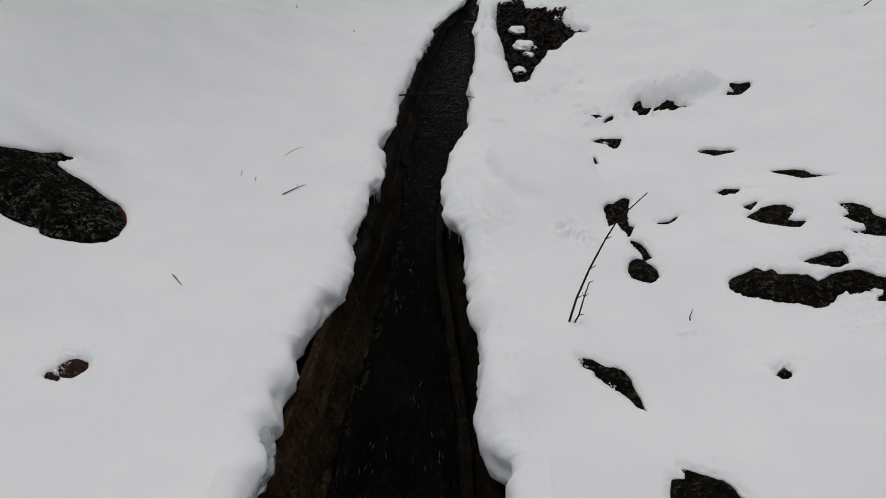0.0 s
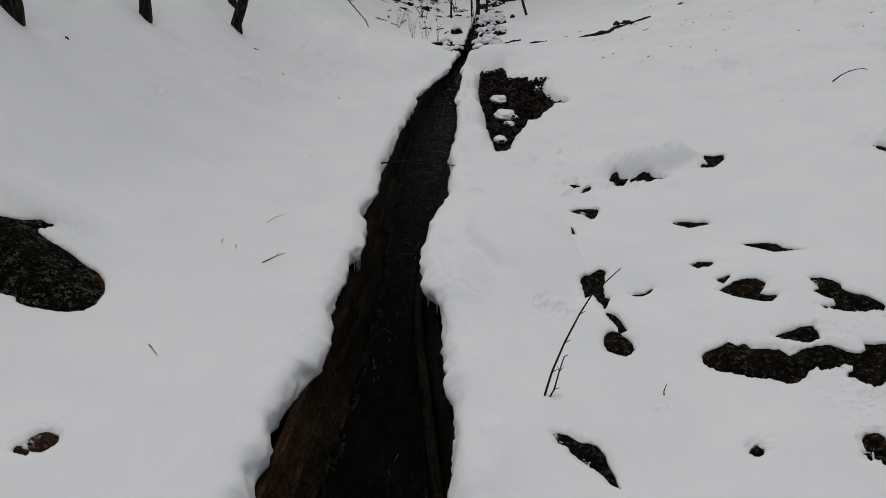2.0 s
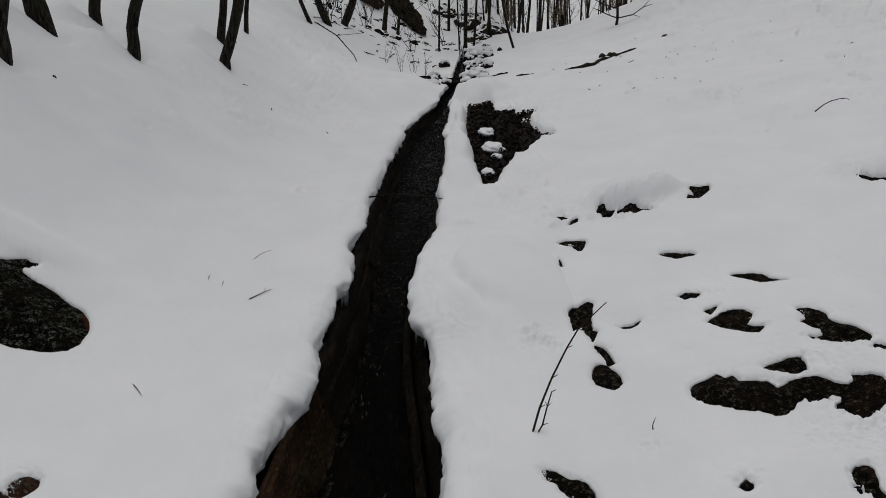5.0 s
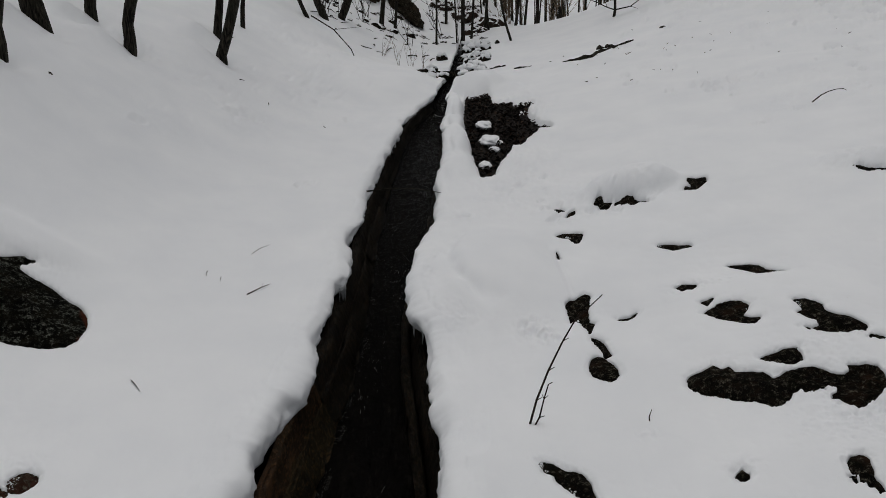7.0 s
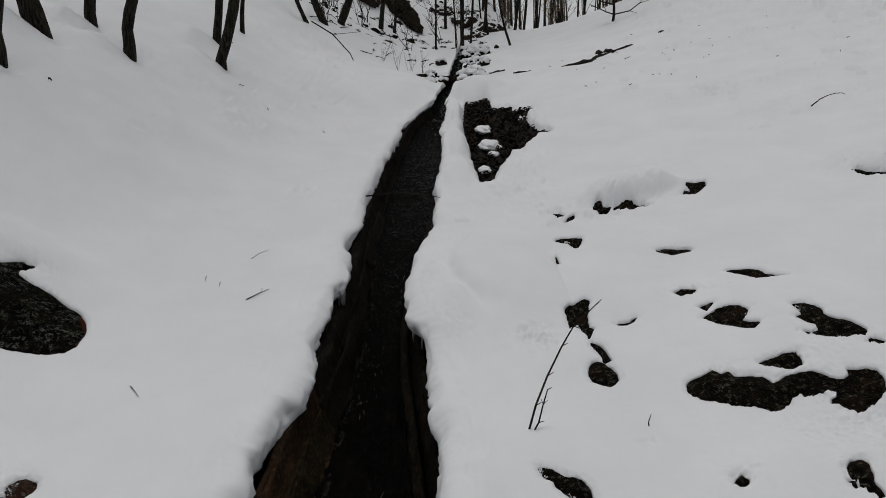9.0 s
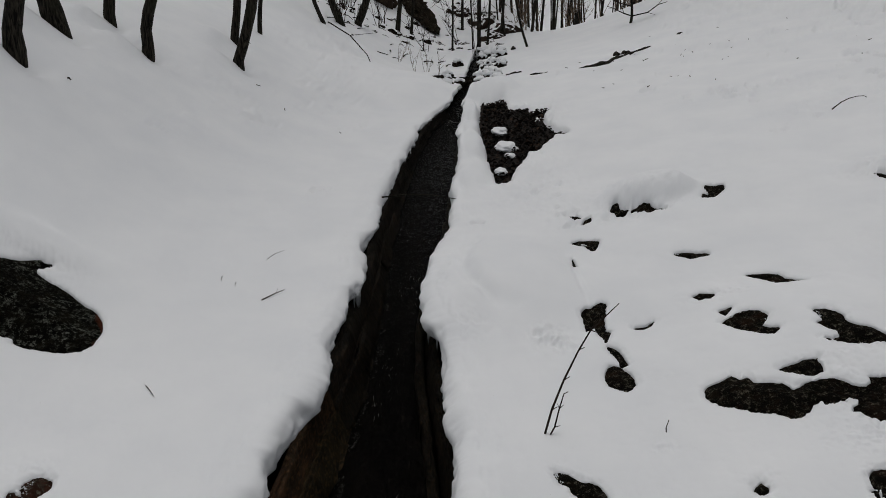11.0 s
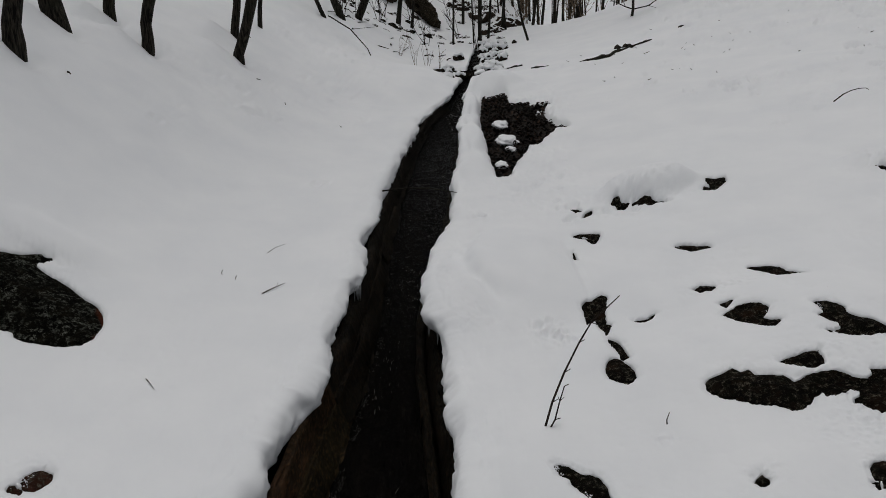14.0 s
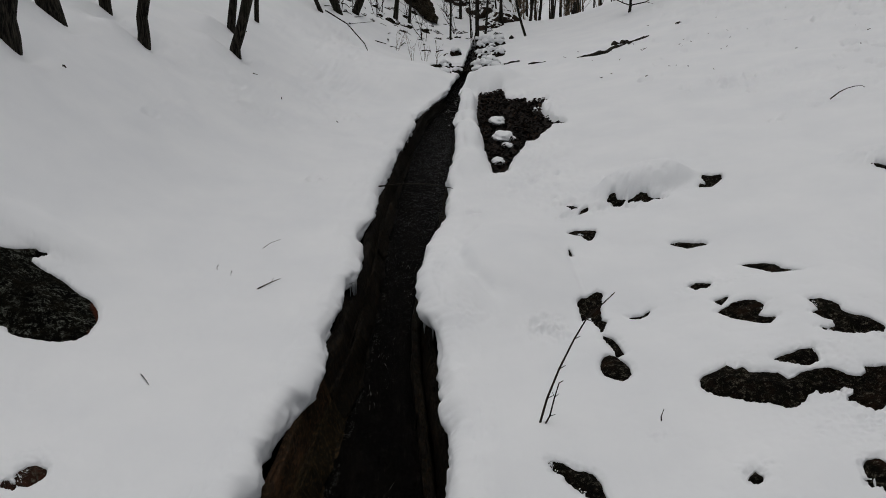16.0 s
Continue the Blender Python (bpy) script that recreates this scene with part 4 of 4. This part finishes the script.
            v.co = Vector((v.co.x * s * k * d * 1.05, v.co.y * s * k * d * 1.1, v.co.z * s * fl * d + dz))
        part(name, bm, mat, ob, "rounded white snow" if name == "snow_cap" else "")


random.seed(21)
for i in range(44):
    t = random.random()
    y = 10.9 + 4.6 * t
    l, r = float(np.interp(y, EDGE_Y, LEFT_X)), float(np.interp(y, RIGHT_Y, RIGHT_X))
    x = l - random.uniform(0.03, 0.25) if random.random() < 0.1 else r + random.uniform(0.02, 0.38)
    snowy_stone(x, y, random.uniform(0.045, 0.10), i)


# ---- trees ----
def tree(kind, height, radius, lean, seed, limbs=9, sweep=0.0, low=0.35, twiggy=True, bow=0.0, twigs=3):
    """A bare tree: trunk, limbs and a crown of fine twigs. lean: metres sideways at the top, sweep: the bow of its foot."""
    rnd = random.Random(seed)
    thing = new(kind)
    pts, rad, n = [], [], 28
    for k in range(n):
        u = (k / (n - 1)) ** 2.2
        bend = 0.04 * height * (noise.noise((seed, u * 3, 0)) * u)
        h = height * u - 0.35 * (1 - u)
        pts.append((lean * u + bend + sweep * math.exp(-max(h, 0) / 0.20) + bow * (1 - math.exp(-max(h, 0) / 0.8)), 0.5 * bend, h))
        rad.append(radius * (1 - 0.82 * u) * (1 + 0.15 * math.exp(-max(h + 0.1, 0) * 7)))
    bm = bmesh.new()
    tube(bm, pts, rad, 12)
    for v in bm.verts:
        v.co += Vector((1, 1, 0)) * 0.20 * radius * noise.noise(v.co * 11 + Vector((seed, 0, 0)))
    crown = bmesh.new()
    for i in range(limbs):
        u = low + (0.97 - low) * (i + rnd.random()) / limbs
        k = min(n - 2, int((u ** (1 / 2.2)) * (n - 1)))
        p, a = Vector(pts[k]), rnd.uniform(0, 6.28)
        length = height * (0.34 - 0.22 * u) * rnd.uniform(0.7, 1.2)
        r0 = rad[k] * 0.42
        d = Vector((math.cos(a), math.sin(a), rnd.uniform(0.5, 1.1))).normalized()
        line = [p]
        for s in range(5):
            d = (d + Vector((rnd.gauss(0, 0.16), rnd.gauss(0, 0.16), rnd.gauss(0.08, 0.1)))).normalized()
            line.append(line[-1] + d * length / 5)
        tube(bm, line, [r0 * (1 - 0.17 * s) for s in range(6)], 5, False)
        if not twiggy:
            continue
        for s in range(2, 6):
            for j in range(twigs):
                e = (d + Vector((rnd.gauss(0, 0.7), rnd.gauss(0, 0.7), rnd.gauss(0.2, 0.4)))).normalized()
                q, ll = line[s], length * rnd.uniform(0.2, 0.42)
                m = q + e * ll * 0.5 + Vector((rnd.gauss(0, 0.04), rnd.gauss(0, 0.04), 0)) * ll
                tube(crown, [q, m, q + e * ll], [r0 * 0.28, r0 * 0.2, r0 * 0.07], 3, False)
                for w in range(2):
                    g = (e + Vector((rnd.gauss(0, 0.6), rnd.gauss(0, 0.6), rnd.gauss(0.1, 0.4)))).normalized()
                    tube(crown, [m, m + g * ll * 0.5], [r0 * 0.15, r0 * 0.05], 3, False)
    part("trunk", bm, BARK, thing)
    if twiggy:
        tagged(part("crown", crown, TWIG, thing, "bare fine twigs"), kind="stuff")
    else:
        crown.free()
    return thing


def stand(thing, x, y, turn=0.0, size=1.0, sink=0.0):
    thing.location = (x, y, float(land(np.array(x), np.array(y))) - sink)
    thing.rotation_euler, thing.scale = (0, 0, radians(turn)), (size, size, size)
    return thing


BANK = [  # x, y, radius, height, lean, sweep, bow
    (-2.942, 5.421, 0.065, 8.0, 0.3, 0.07, 0.34), (-3.096, 6.546, 0.085, 9.0, -0.3, 0.03, -0.08), (-3.206, 7.819, 0.052, 8.0, -0.1, 0.03, 0.18),
    (-2.958, 7.508, 0.050, 8.5, 0.8, 0.20, 0.60), (-2.428, 9.395, 0.050, 9.0, 0.2, 0.0, 0.15), (-2.24, 8.711, 0.058, 9.5, 0.5, 0.0, 0.34), (-2.368, 10.239, 0.030, 6.0, 0.1, 0.05, 0.2)]
for i, (x, y, r, h, lean, sweep, bow) in enumerate(BANK):
    t = tree("tree", h, r, lean, 40 + i, 10, sweep, 0.35, True, bow)
    tagged(stand(t, x, y), "slender dark bare tree growing from the snowy bank", "tree", "trees on the bank")
SLOPE = [(-1.70, 13.43, 0.058, -0.4), (-1.52, 14.12, 0.064, 0.4), (-0.95, 16.14, 0.045, 0.15), (-0.70, 16.48, 0.030, 0.1), (0.12, 15.8, 0.019, 0.0), (0.53, 15.94, 0.015, -0.03),
         (0.65, 16.07, 0.040, 0.0), (0.815, 16.26, 0.023, 0.05), (1.13, 16.98, 0.030, 0.1), (1.22, 16.94, 0.024, -0.1), (-1.9, 12.8, 0.03, -0.4), (1.81, 17.35, 0.030, 0.1), (2.03, 17.55, 0.028, 0.1), (0.35, 17.9, 0.03, 0.0)]
for i, (x, y, r, bow) in enumerate(SLOPE):
    t = tree("tree", 8 + (i * 1.7) % 4, 1.05 * r, 0.2 * math.sin(i * 2), 140 + i, 5, 0.0, 0.25, True, bow)
    tagged(stand(t, x, y), "thin dark bare tree at the foot of the wooded slope", "tree", "trees on the slope")

kinds = [tree("tree", 10 + 1.3 * i, 0.014 + 0.004 * i, random.Random(i).uniform(-0.8, 0.8), 70 + i, 4, 0.0, 0.3, twigs=1) for i in range(7)]
random.seed(33)
spots = []
for x0, x1, y0, y1, count, gap in ((0.9, 9.0, 17.4, 28, 150, 0.42), (-9, 1.5, 18.5, 30, 22, 0.9), (-14, 24, 28, 46, 36, 1.4)):
    for i in range(count):
        x, y = random.uniform(x0, x1), random.uniform(y0, y1)
        if min([9] + [math.hypot(x - p, y - q) for p, q in spots]) > gap:
            spots.append((x, y))
for i, (x, y) in enumerate(spots):
    k = kinds[i % 7]
    z = float(land(np.array(x), np.array(y)))
    s = random.uniform(0.7, 1.15)
    if i < 7:
        stand(k, x, y, random.uniform(0, 360), s)
        tagged(k, "bare dark forest tree behind the snowy gully", "tree", "forest trees")
    else:
        c = copy_thing(k, pose(x, y, z, random.gauss(0, 3), random.gauss(0, 3), random.uniform(0, 360)))
        c.scale = (s, s, s)


# ---- dark outcrops and bushes on the far slope ----
def outcrop(x, y, a, b, h, seed, turn=0.0):
    bm = bmesh.new()
    bmesh.ops.create_icosphere(bm, subdivisions=4, radius=1.0)
    for v in bm.verts:
        q = v.co * 1.3 + Vector((seed * 3.3, 0, 0))
        d = 1 + 0.35 * noise.noise(q) + 0.18 * noise.noise(q * 2.5) + 0.08 * noise.noise(q * 6)
        v.co = Vector((v.co.x * a * d, v.co.y * b * d, v.co.z * h * d))
    ob = new("outcrop", finish("outcrop", bm, SNOWY if seed % 2 or seed > 89 else ROCK, False))
    ob.location, ob.rotation_euler = (x, y, float(land(np.array(x), np.array(y))) - 0.35 * h), (0, 0, radians(turn))
    return tagged(ob, "dark rocky outcrop breaking through the snowy slope", "rock", "outcrops on the slope")


BIG = [(0.95, 16.95, 0.30, 0.25, 0.26), (1.25, 17.6, 0.40, 0.35, 0.35), (0.85, 18.4, 0.4, 0.4, 0.35), (-1.5, 17.8, 0.4, 0.4, 0.4),
       (0.25, 19.0, 0.35, 0.3, 0.25), (-2.4, 18.0, 0.5, 0.4, 0.5)]
for i, (x, y, a, b, h) in enumerate(BIG):
    outcrop(x, y, a, b, h, 90 + i, -30 + 13 * i)
# a long dark rib of rock running down the slope
top, foot = Vector((-0.93, 18.75, 1.83)), Vector((-0.15, 17.15, 0.96))
bm = bmesh.new()
bmesh.ops.create_icosphere(bm, subdivisions=5, radius=1.0)
for v in bm.verts:
    q = Vector((v.co.x * 3, v.co.y, v.co.z)) * 1.1 + Vector((7, 2, 0))
    d = 1 + 0.55 * noise.noise(q) + 0.40 * noise.noise(q * 2.3) + 0.22 * noise.noise(q * 6)
    thick = 1.25 - 0.4 * v.co.x
    v.co = Vector((v.co.x * 0.95 * (0.85 + 0.15 * d), v.co.y * 0.18 * d * thick, v.co.z * 0.15 * d * thick))
rib = new("outcrop", finish("outcrop", bm, BROWN, False))
rib.location, rib.rotation_euler = (top + foot) / 2, (foot - top).to_track_quat("X", "Z").to_euler()
tagged(rib, "long dark rib of rock running down the snowy slope", "rock", "outcrops on the slope")
random.seed(51)
for i in range(130):
    x, y = random.uniform(-2.6, 1.2), random.uniform(14.2, 20)
    if y < 15.6 and x > -0.5:
        continue
    s = random.uniform(0.02, 0.085)
    outcrop(x, y, s * random.uniform(0.8, 1.8), s, s * random.uniform(0.5, 1.0), i, random.uniform(-40, 40))


def bush(kind, x, y, height, spread, stems, seed, mat, label, category, group="", branches=3, radius=0.006, lowest=2):
    """Thin bare stems rising from one foot, with side shoots."""
    rnd = random.Random(seed)
    thing = new(kind)
    thing.location = (x, y, float(land(np.array(x), np.array(y))) - 0.03)
    for i in range(stems):
        bm = bmesh.new()
        d = Vector((rnd.gauss(0, spread), rnd.gauss(0, spread), 1)).normalized()
        p, line = Vector((rnd.gauss(0, 0.02), rnd.gauss(0, 0.02), 0)), []
        h = height * rnd.uniform(0.55, 1.1)
        for k in range(6):
            line.append(p.copy())
            d = (d + Vector((rnd.gauss(0, 0.12), rnd.gauss(0, 0.12), 0))).normalized()
            p = p + d * h / 5
        tube(bm, line, [radius * (1 - 0.15 * k) for k in range(6)], 4, False)
        for j in range(branches):
            k = rnd.randint(lowest, 4)
            e = (d + Vector((rnd.gauss(0, 0.7), rnd.gauss(0, 0.7), 0.2))).normalized()
            tube(bm, [line[k], line[k] + e * h * 0.15, line[k] + e * h * 0.3 + Vector((0, 0, 0.02))], [radius * 0.6, radius * 0.4, radius * 0.2], 3, False)
        part("stem", bm, mat, thing)
    return tagged(thing, label, category, group)


for i, (x, y, h) in enumerate(((-0.50, 12.4, 0.45), (-0.30, 12.5, 0.5), (-0.1, 12.3, 0.4), (-0.75, 12.9, 0.35))):
    bush("dry_weed", x, y, h, 0.18, 4, 300 + i, STALK, "dry brown weed stalks standing in the snow", "weed", "weeds by the stream", 2, 0.004)
random.seed(61)
for i in range(14):
    x, y = random.uniform(-3.0, 0.6), random.uniform(13.5, 18)
    bush("shrub", x, y, random.uniform(0.5, 1.2), 0.3, 4, 340 + i, TWIG, "bare dark shrub on the snowy slope", "shrub", "shrubs on the slope", 4, 0.008)
for i in range(16):
    x, y = random.uniform(1.4, 4.5), random.uniform(17.2, 19.0)
    bush("shrub", x, y, random.uniform(0.7, 1.4), 0.3, 5, 380 + i, STALK, "dry brown shrub at the edge of the forest", "shrub", "shrubs at the forest edge", 5, 0.008)
# young tree on the crest and a leaning pole
def sapling(x, y, seed):
    """A thin young tree: a stem with spreading bare branches close to the ground."""
    rnd = random.Random(seed)
    thing = new("sapling")
    thing.location = (x, y, float(land(np.array(x), np.array(y))) - 0.05)
    line = [Vector((0.02 * math.sin(k * 1.3), 0, 0.16 * k)) for k in range(12)]
    bm = bmesh.new()
    tube(bm, line, [0.026 - 0.0018 * k for k in range(12)], 7)
    part("stem", bm, BARK, thing)
    for i in range(14):
        k = 1 + i * 10 // 14
        side = 1 if i % 2 else -1
        ll = rnd.uniform(0.25, 0.6)
        bm = bmesh.new()
        a = line[k]
        pts = [a, a + Vector((side * 0.4 * ll, rnd.gauss(0, 0.1), 0.10 * ll)), a + Vector((side * 0.75 * ll, rnd.gauss(0, 0.15), 0.32 * ll)), a + Vector((side * ll, rnd.gauss(0, 0.2), 0.40 * ll))]
        tube(bm, pts, [0.012, 0.010, 0.008, 0.004], 5)
        for j in (1, 2):
            e = Vector((side * rnd.uniform(0.05, 0.15), rnd.gauss(0, 0.05), rnd.uniform(-0.04, 0.16)))
            tube(bm, [pts[j], pts[j] + e], [0.007, 0.003], 4)
        part("branch", bm, BARK, thing)
    tagged(thing, "slim bare sapling with spreading branches on the snowy rise", "sapling")


sapling(3.22, 14.38, 401)
t = tree("sapling", 4.5, 0.024, -0.2, 402, 6, 0.0, 0.35, False, -0.3)
tagged(stand(t, 1.47, 14.69), "slim bare sapling standing on the snowy rise", "sapling")


# ---- fallen branches, twigs ----
def stick(kind, pts, r, mat, label, category, group="", lift=0.01, shoots=()):
    """A bent stick lying on the snow through plan points (x, y, height over the snow)."""
    bm = bmesh.new()
    line = [Vector((x, y, float(land(np.array(x), np.array(y))) + h + lift)) for x, y, h in pts]
    foot = line[0].copy()
    tube(bm, [p - foot for p in line], [r * (1 - 0.6 * k / (len(line) - 1)) for k in range(len(line))], 6)
    for k, dx, dy, dz in shoots:
        a = line[k] - foot
        tube(bm, [a, a + Vector((dx, dy, dz)) * 0.6, a + Vector((dx, dy, dz))], [r * 0.5, r * 0.4, r * 0.2], 4)
    ob = new(kind, finish(kind, bm, mat))
    ob.location = foot
    return tagged(ob, label, category, group)


def log(pts, label):
    """A rough log of uneven thickness lying on the snow: x, y, radius."""
    pts = [(x, y, 1.3 * r) for x, y, r in pts]
    line = [Vector((x, y, float(level(np.array(x), np.array(y))) + 0.3 * r)) for x, y, r in pts]
    bm = bmesh.new()
    fine, rad = [], []
    for k in range(len(line) - 1):
        for j in range(4):
            u = j / 4
            fine.append(line[k].lerp(line[k + 1], u) - line[0])
            rad.append(pts[k][2] * (1 - u) + pts[k + 1][2] * u)
    fine.append(line[-1] - line[0])
    rad.append(pts[-1][2])
    tube(bm, fine, rad, 9)
    for v in bm.verts:
        v.co += Vector((0.3, 0.5, 1)) * (0.014 * noise.noise(v.co * 9) + 0.010 * noise.noise(v.co * 30))
    ob = new("fallen_branch", finish("fallen_branch", bm, BARK))
    ob.location = line[0]
    return tagged(ob, label, "branch")


log([(1.79, 10.91, 0.005), (1.91, 10.85, 0.018), (2.02, 10.78, 0.028), (2.14, 10.76, 0.024), (2.26, 10.98, 0.020), (2.36, 11.05, 0.020), (2.50, 11.14, 0.016), (2.63, 11.22, 0.012), (2.73, 11.30, 0.018), (2.85, 11.39, 0.008)],
    "dark rotten log lying half buried in snow")
log([(2.34, 11.36, 0.012), (2.37, 11.38, 0.030), (2.40, 11.37, 0.028), (2.43, 11.34, 0.010)], "short dark broken stub beside the fallen log")
log([(2.44, 11.32, 0.010), (2.47, 11.33, 0.026), (2.53, 11.30, 0.024), (2.57, 11.26, 0.006)], "short dark broken stub beside the fallen log")
log([(0.75, 11.66, 0.012), (0.86, 11.69, 0.015), (0.98, 11.75, 0.009), (1.10, 11.74, 0.014)], "thin dark branch frozen into the snow")
log([(1.17, 11.21, 0.006), (1.24, 11.15, 0.016), (1.39, 11.08, 0.008)], "thin dark branch frozen into the snow")
log([(1.17, 14.66, 0.015), (1.21, 14.67, 0.035), (1.25, 14.67, 0.02)], "short dark stub standing out of the snow")
log([(3.34, 11.87, 0.006), (3.37, 11.88, 0.013), (3.43, 11.90, 0.006)], "short dark bit of wood on the snow")
stick("fallen_branch", [(-1.75, 12.4, 0.15), (-1.4, 12.0, 0.22), (-1.1, 11.4, 0.2), (-0.95, 11.1, 0.02)], 0.011, BARK, "thin dark branch leaning over the snow", "branch", "", 0.0, [(1, 0.4, 0.1, 0.03)])
# twigs on the left snow
TWIGS = [((-0.925, 3.76, 0.0), (-0.87, 3.83, 0.007), (-0.835, 3.885, 0.004), 0.0035), ((-1.02, 4.33, 0.0), (-0.99, 4.40, 0.008), (-0.95, 4.48, 0.0), 0.002),
         ((-1.20, 2.89, 0.0), (-1.17, 2.85, 0.004), (-1.14, 2.81, 0.0), 0.0022), ((-1.20, 4.05, 0.0), (-1.195, 4.0, 0.005), (-1.185, 3.98, 0.0), 0.0022),
         ((-1.11, 3.98, 0.0), (-1.105, 3.94, 0.004), (-1.10, 3.92, 0.0), 0.002), ((0.768, 2.44, 0.0), (0.766, 2.445, 0.025), (0.775, 2.45, 0.05), 0.0028),
         ((-2.615, 5.6, 0.0), (-2.605, 5.605, 0.008), (-2.595, 5.61, 0.0), 0.009)]
for a, m, e, r in TWIGS:
    stick("twig", [a, m, e], r, TWIG, "thin brown twig lying on the snow", "twig", "twigs on the snow", 0.004, [(1, 0.012, 0.008, 0.022), (1, -0.004, -0.006, -0.004)] if r > 0.003 and a[0] > -1 else ())
stick("twig", [(3.03, 6.27, 0.0), (3.06, 6.28, 0.015), (3.11, 6.30, 0.035), (3.17, 6.31, 0.05), (3.23, 6.31, 0.055), (3.28, 6.30, 0.05), (3.30, 6.29, 0.035)], 0.0055, TWIG, "thin arched twig lying on the snow", "twig", "twigs on the snow", 0.004)
random.seed(71)
for i in range(40):
    if i % 13 == 0:
        x, y = random.uniform(-2.4, -1.0), random.uniform(5.5, 10)
    else:
        x, y = random.uniform(1.6, 4.6), random.uniform(8.0, 12.5)
    a, s = random.uniform(0, 6.3), random.uniform(0.015, 0.05)
    stick("twig", [(x, y, 0.0), (x + s * math.cos(a), y + s * math.sin(a), 0.012)], random.uniform(0.003, 0.006), TWIG, "tiny dark bit of bark on the snow", "twig", "bits on the snow", 0.004)
for i in range(44):
    x, y = random.uniform(-2.0, 0.0), random.uniform(12.6, 17.0)
    a, s = random.uniform(-1.7, 1.3), random.uniform(0.06, 0.22)
    stick("twig", [(x, y, 0.0), (x + 0.5 * s * math.cos(a), y + 0.5 * s * math.sin(a), 0.03), (x + s * math.cos(a), y + s * math.sin(a), random.uniform(0, 0.06))], random.uniform(0.005, 0.013), BARK, "dark brushwood stick on the snowy slope", "twig", "brushwood on the slope", 0.0)
# the bent stem by the channel, two shoots from one foot
stem = tagged(new("bare_stem"), "bare forked brown stem standing in the snow", "plant")
stem.location = (0.346, 2.51, 0.02)
bm = bmesh.new()
line = [Vector(p) for p in ((0, 0, -0.05), (0.01, 0.0, 0.02), (0.035, 0.01, 0.12), (0.075, 0.02, 0.23), (0.125, 0.03, 0.34), (0.165, 0.04, 0.41), (0.262, 0.06, 0.50))]
tube(bm, line, [0.0042, 0.0042, 0.004, 0.0036, 0.003, 0.0026, 0.0015], 6)
for k, dx, dz in ((2, 0.02, 0.012), (3, 0.022, 0.014), (4, 0.02, 0.01), (5, 0.015, 0.03), (5, 0.03, -0.012)):
    tube(bm, [line[k], line[k] + Vector((dx, 0, dz))], [0.0022, 0.0012], 4)
part("shoot", bm, TWIG, stem)
bm = bmesh.new()
line = [Vector(p) for p in ((0.01, -0.01, -0.05), (0.015, -0.01, 0.0), (0.045, -0.005, 0.06), (0.06, 0.0, 0.13), (0.075, 0.005, 0.185), (0.09, 0.01, 0.19))]
tube(bm, line, [0.0032, 0.0032, 0.003, 0.0025, 0.002, 0.0015], 6)
for k, dx, dz in ((2, 0.02, 0.006), (3, 0.015, 0.015), (3, -0.008, 0.02)):
    tube(bm, [line[k], line[k] + Vector((dx, 0, dz))], [0.002, 0.001], 4)
part("shoot", bm, TWIG, stem)
# thin stick across the channel
stick("twig", [(-0.47, 5.71, -0.02), (-0.28, 5.73, -0.005), (-0.11, 5.72, -0.005), (0.09, 5.64, -0.02)], 0.007, BARK, "thin twig bridging the narrow channel", "twig", "", 0.0)


# ---- icicles under the snow edges ----
def icicle(x, y, z, length, r):
    bm = bmesh.new()
    tube(bm, [(0, 0, 0.01), (0.001, 0, -0.3 * length), (0, 0.001, -0.7 * length), (0, 0, -length)], [r, r * 0.8, r * 0.45, r * 0.08], 7)
    ob = new("icicle", finish("icicle", bm, ICE))
    ob.location = (x, y, z)
    tagged(ob, "small clear icicle hanging from the snow edge", "icicle", "icicles")


random.seed(81)
for i in range(16):
    left = i % 3 > 0
    y = random.uniform(3.98, 4.12) if left else random.uniform(3.42, 3.75)
    x = float(np.interp(y, EDGE_Y, LEFT_X)) - 0.015 if left else float(np.interp(y, RIGHT_Y, RIGHT_X)) + 0.015
    icicle(x, y, -0.1 + 0.05 * y - 0.08, random.uniform(0.04, 0.09), random.uniform(0.004, 0.008))


# ---- ice under the snow edge, hanging into the channel ----
def ice_shelf(y0, y1, seed):
    y = np.linspace(y0, y1, 50)
    t = np.linspace(0, 1, 24)
    Y, T = np.meshgrid(y, t, indexing="ij")
    edge = np.interp(Y, EDGE_Y, LEFT_X)
    X = edge - 0.03 + 0.045 * np.sin(T * 2.2) + 0.014 * fbm(Y * 30, T * 5, seed, 3)
    Z = -0.1 + 0.05 * Y - 0.02 - 0.12 * T * (0.7 + 0.3 * vnoise(Y * 9, 0 * Y, seed + 4)) * np.sin(np.pi * (Y - y0) / (y1 - y0)) ** 0.4 + 0.006 * vnoise(Y * 40, T * 8, seed + 2)
    tagged(new("ice_shelf", grid_mesh("ice_shelf", np.stack([X, Y, Z], -1), [ICE])), "grey crusted ice hanging below the snow edge", "ice")


ice_shelf(1.45, 1.98, 701)
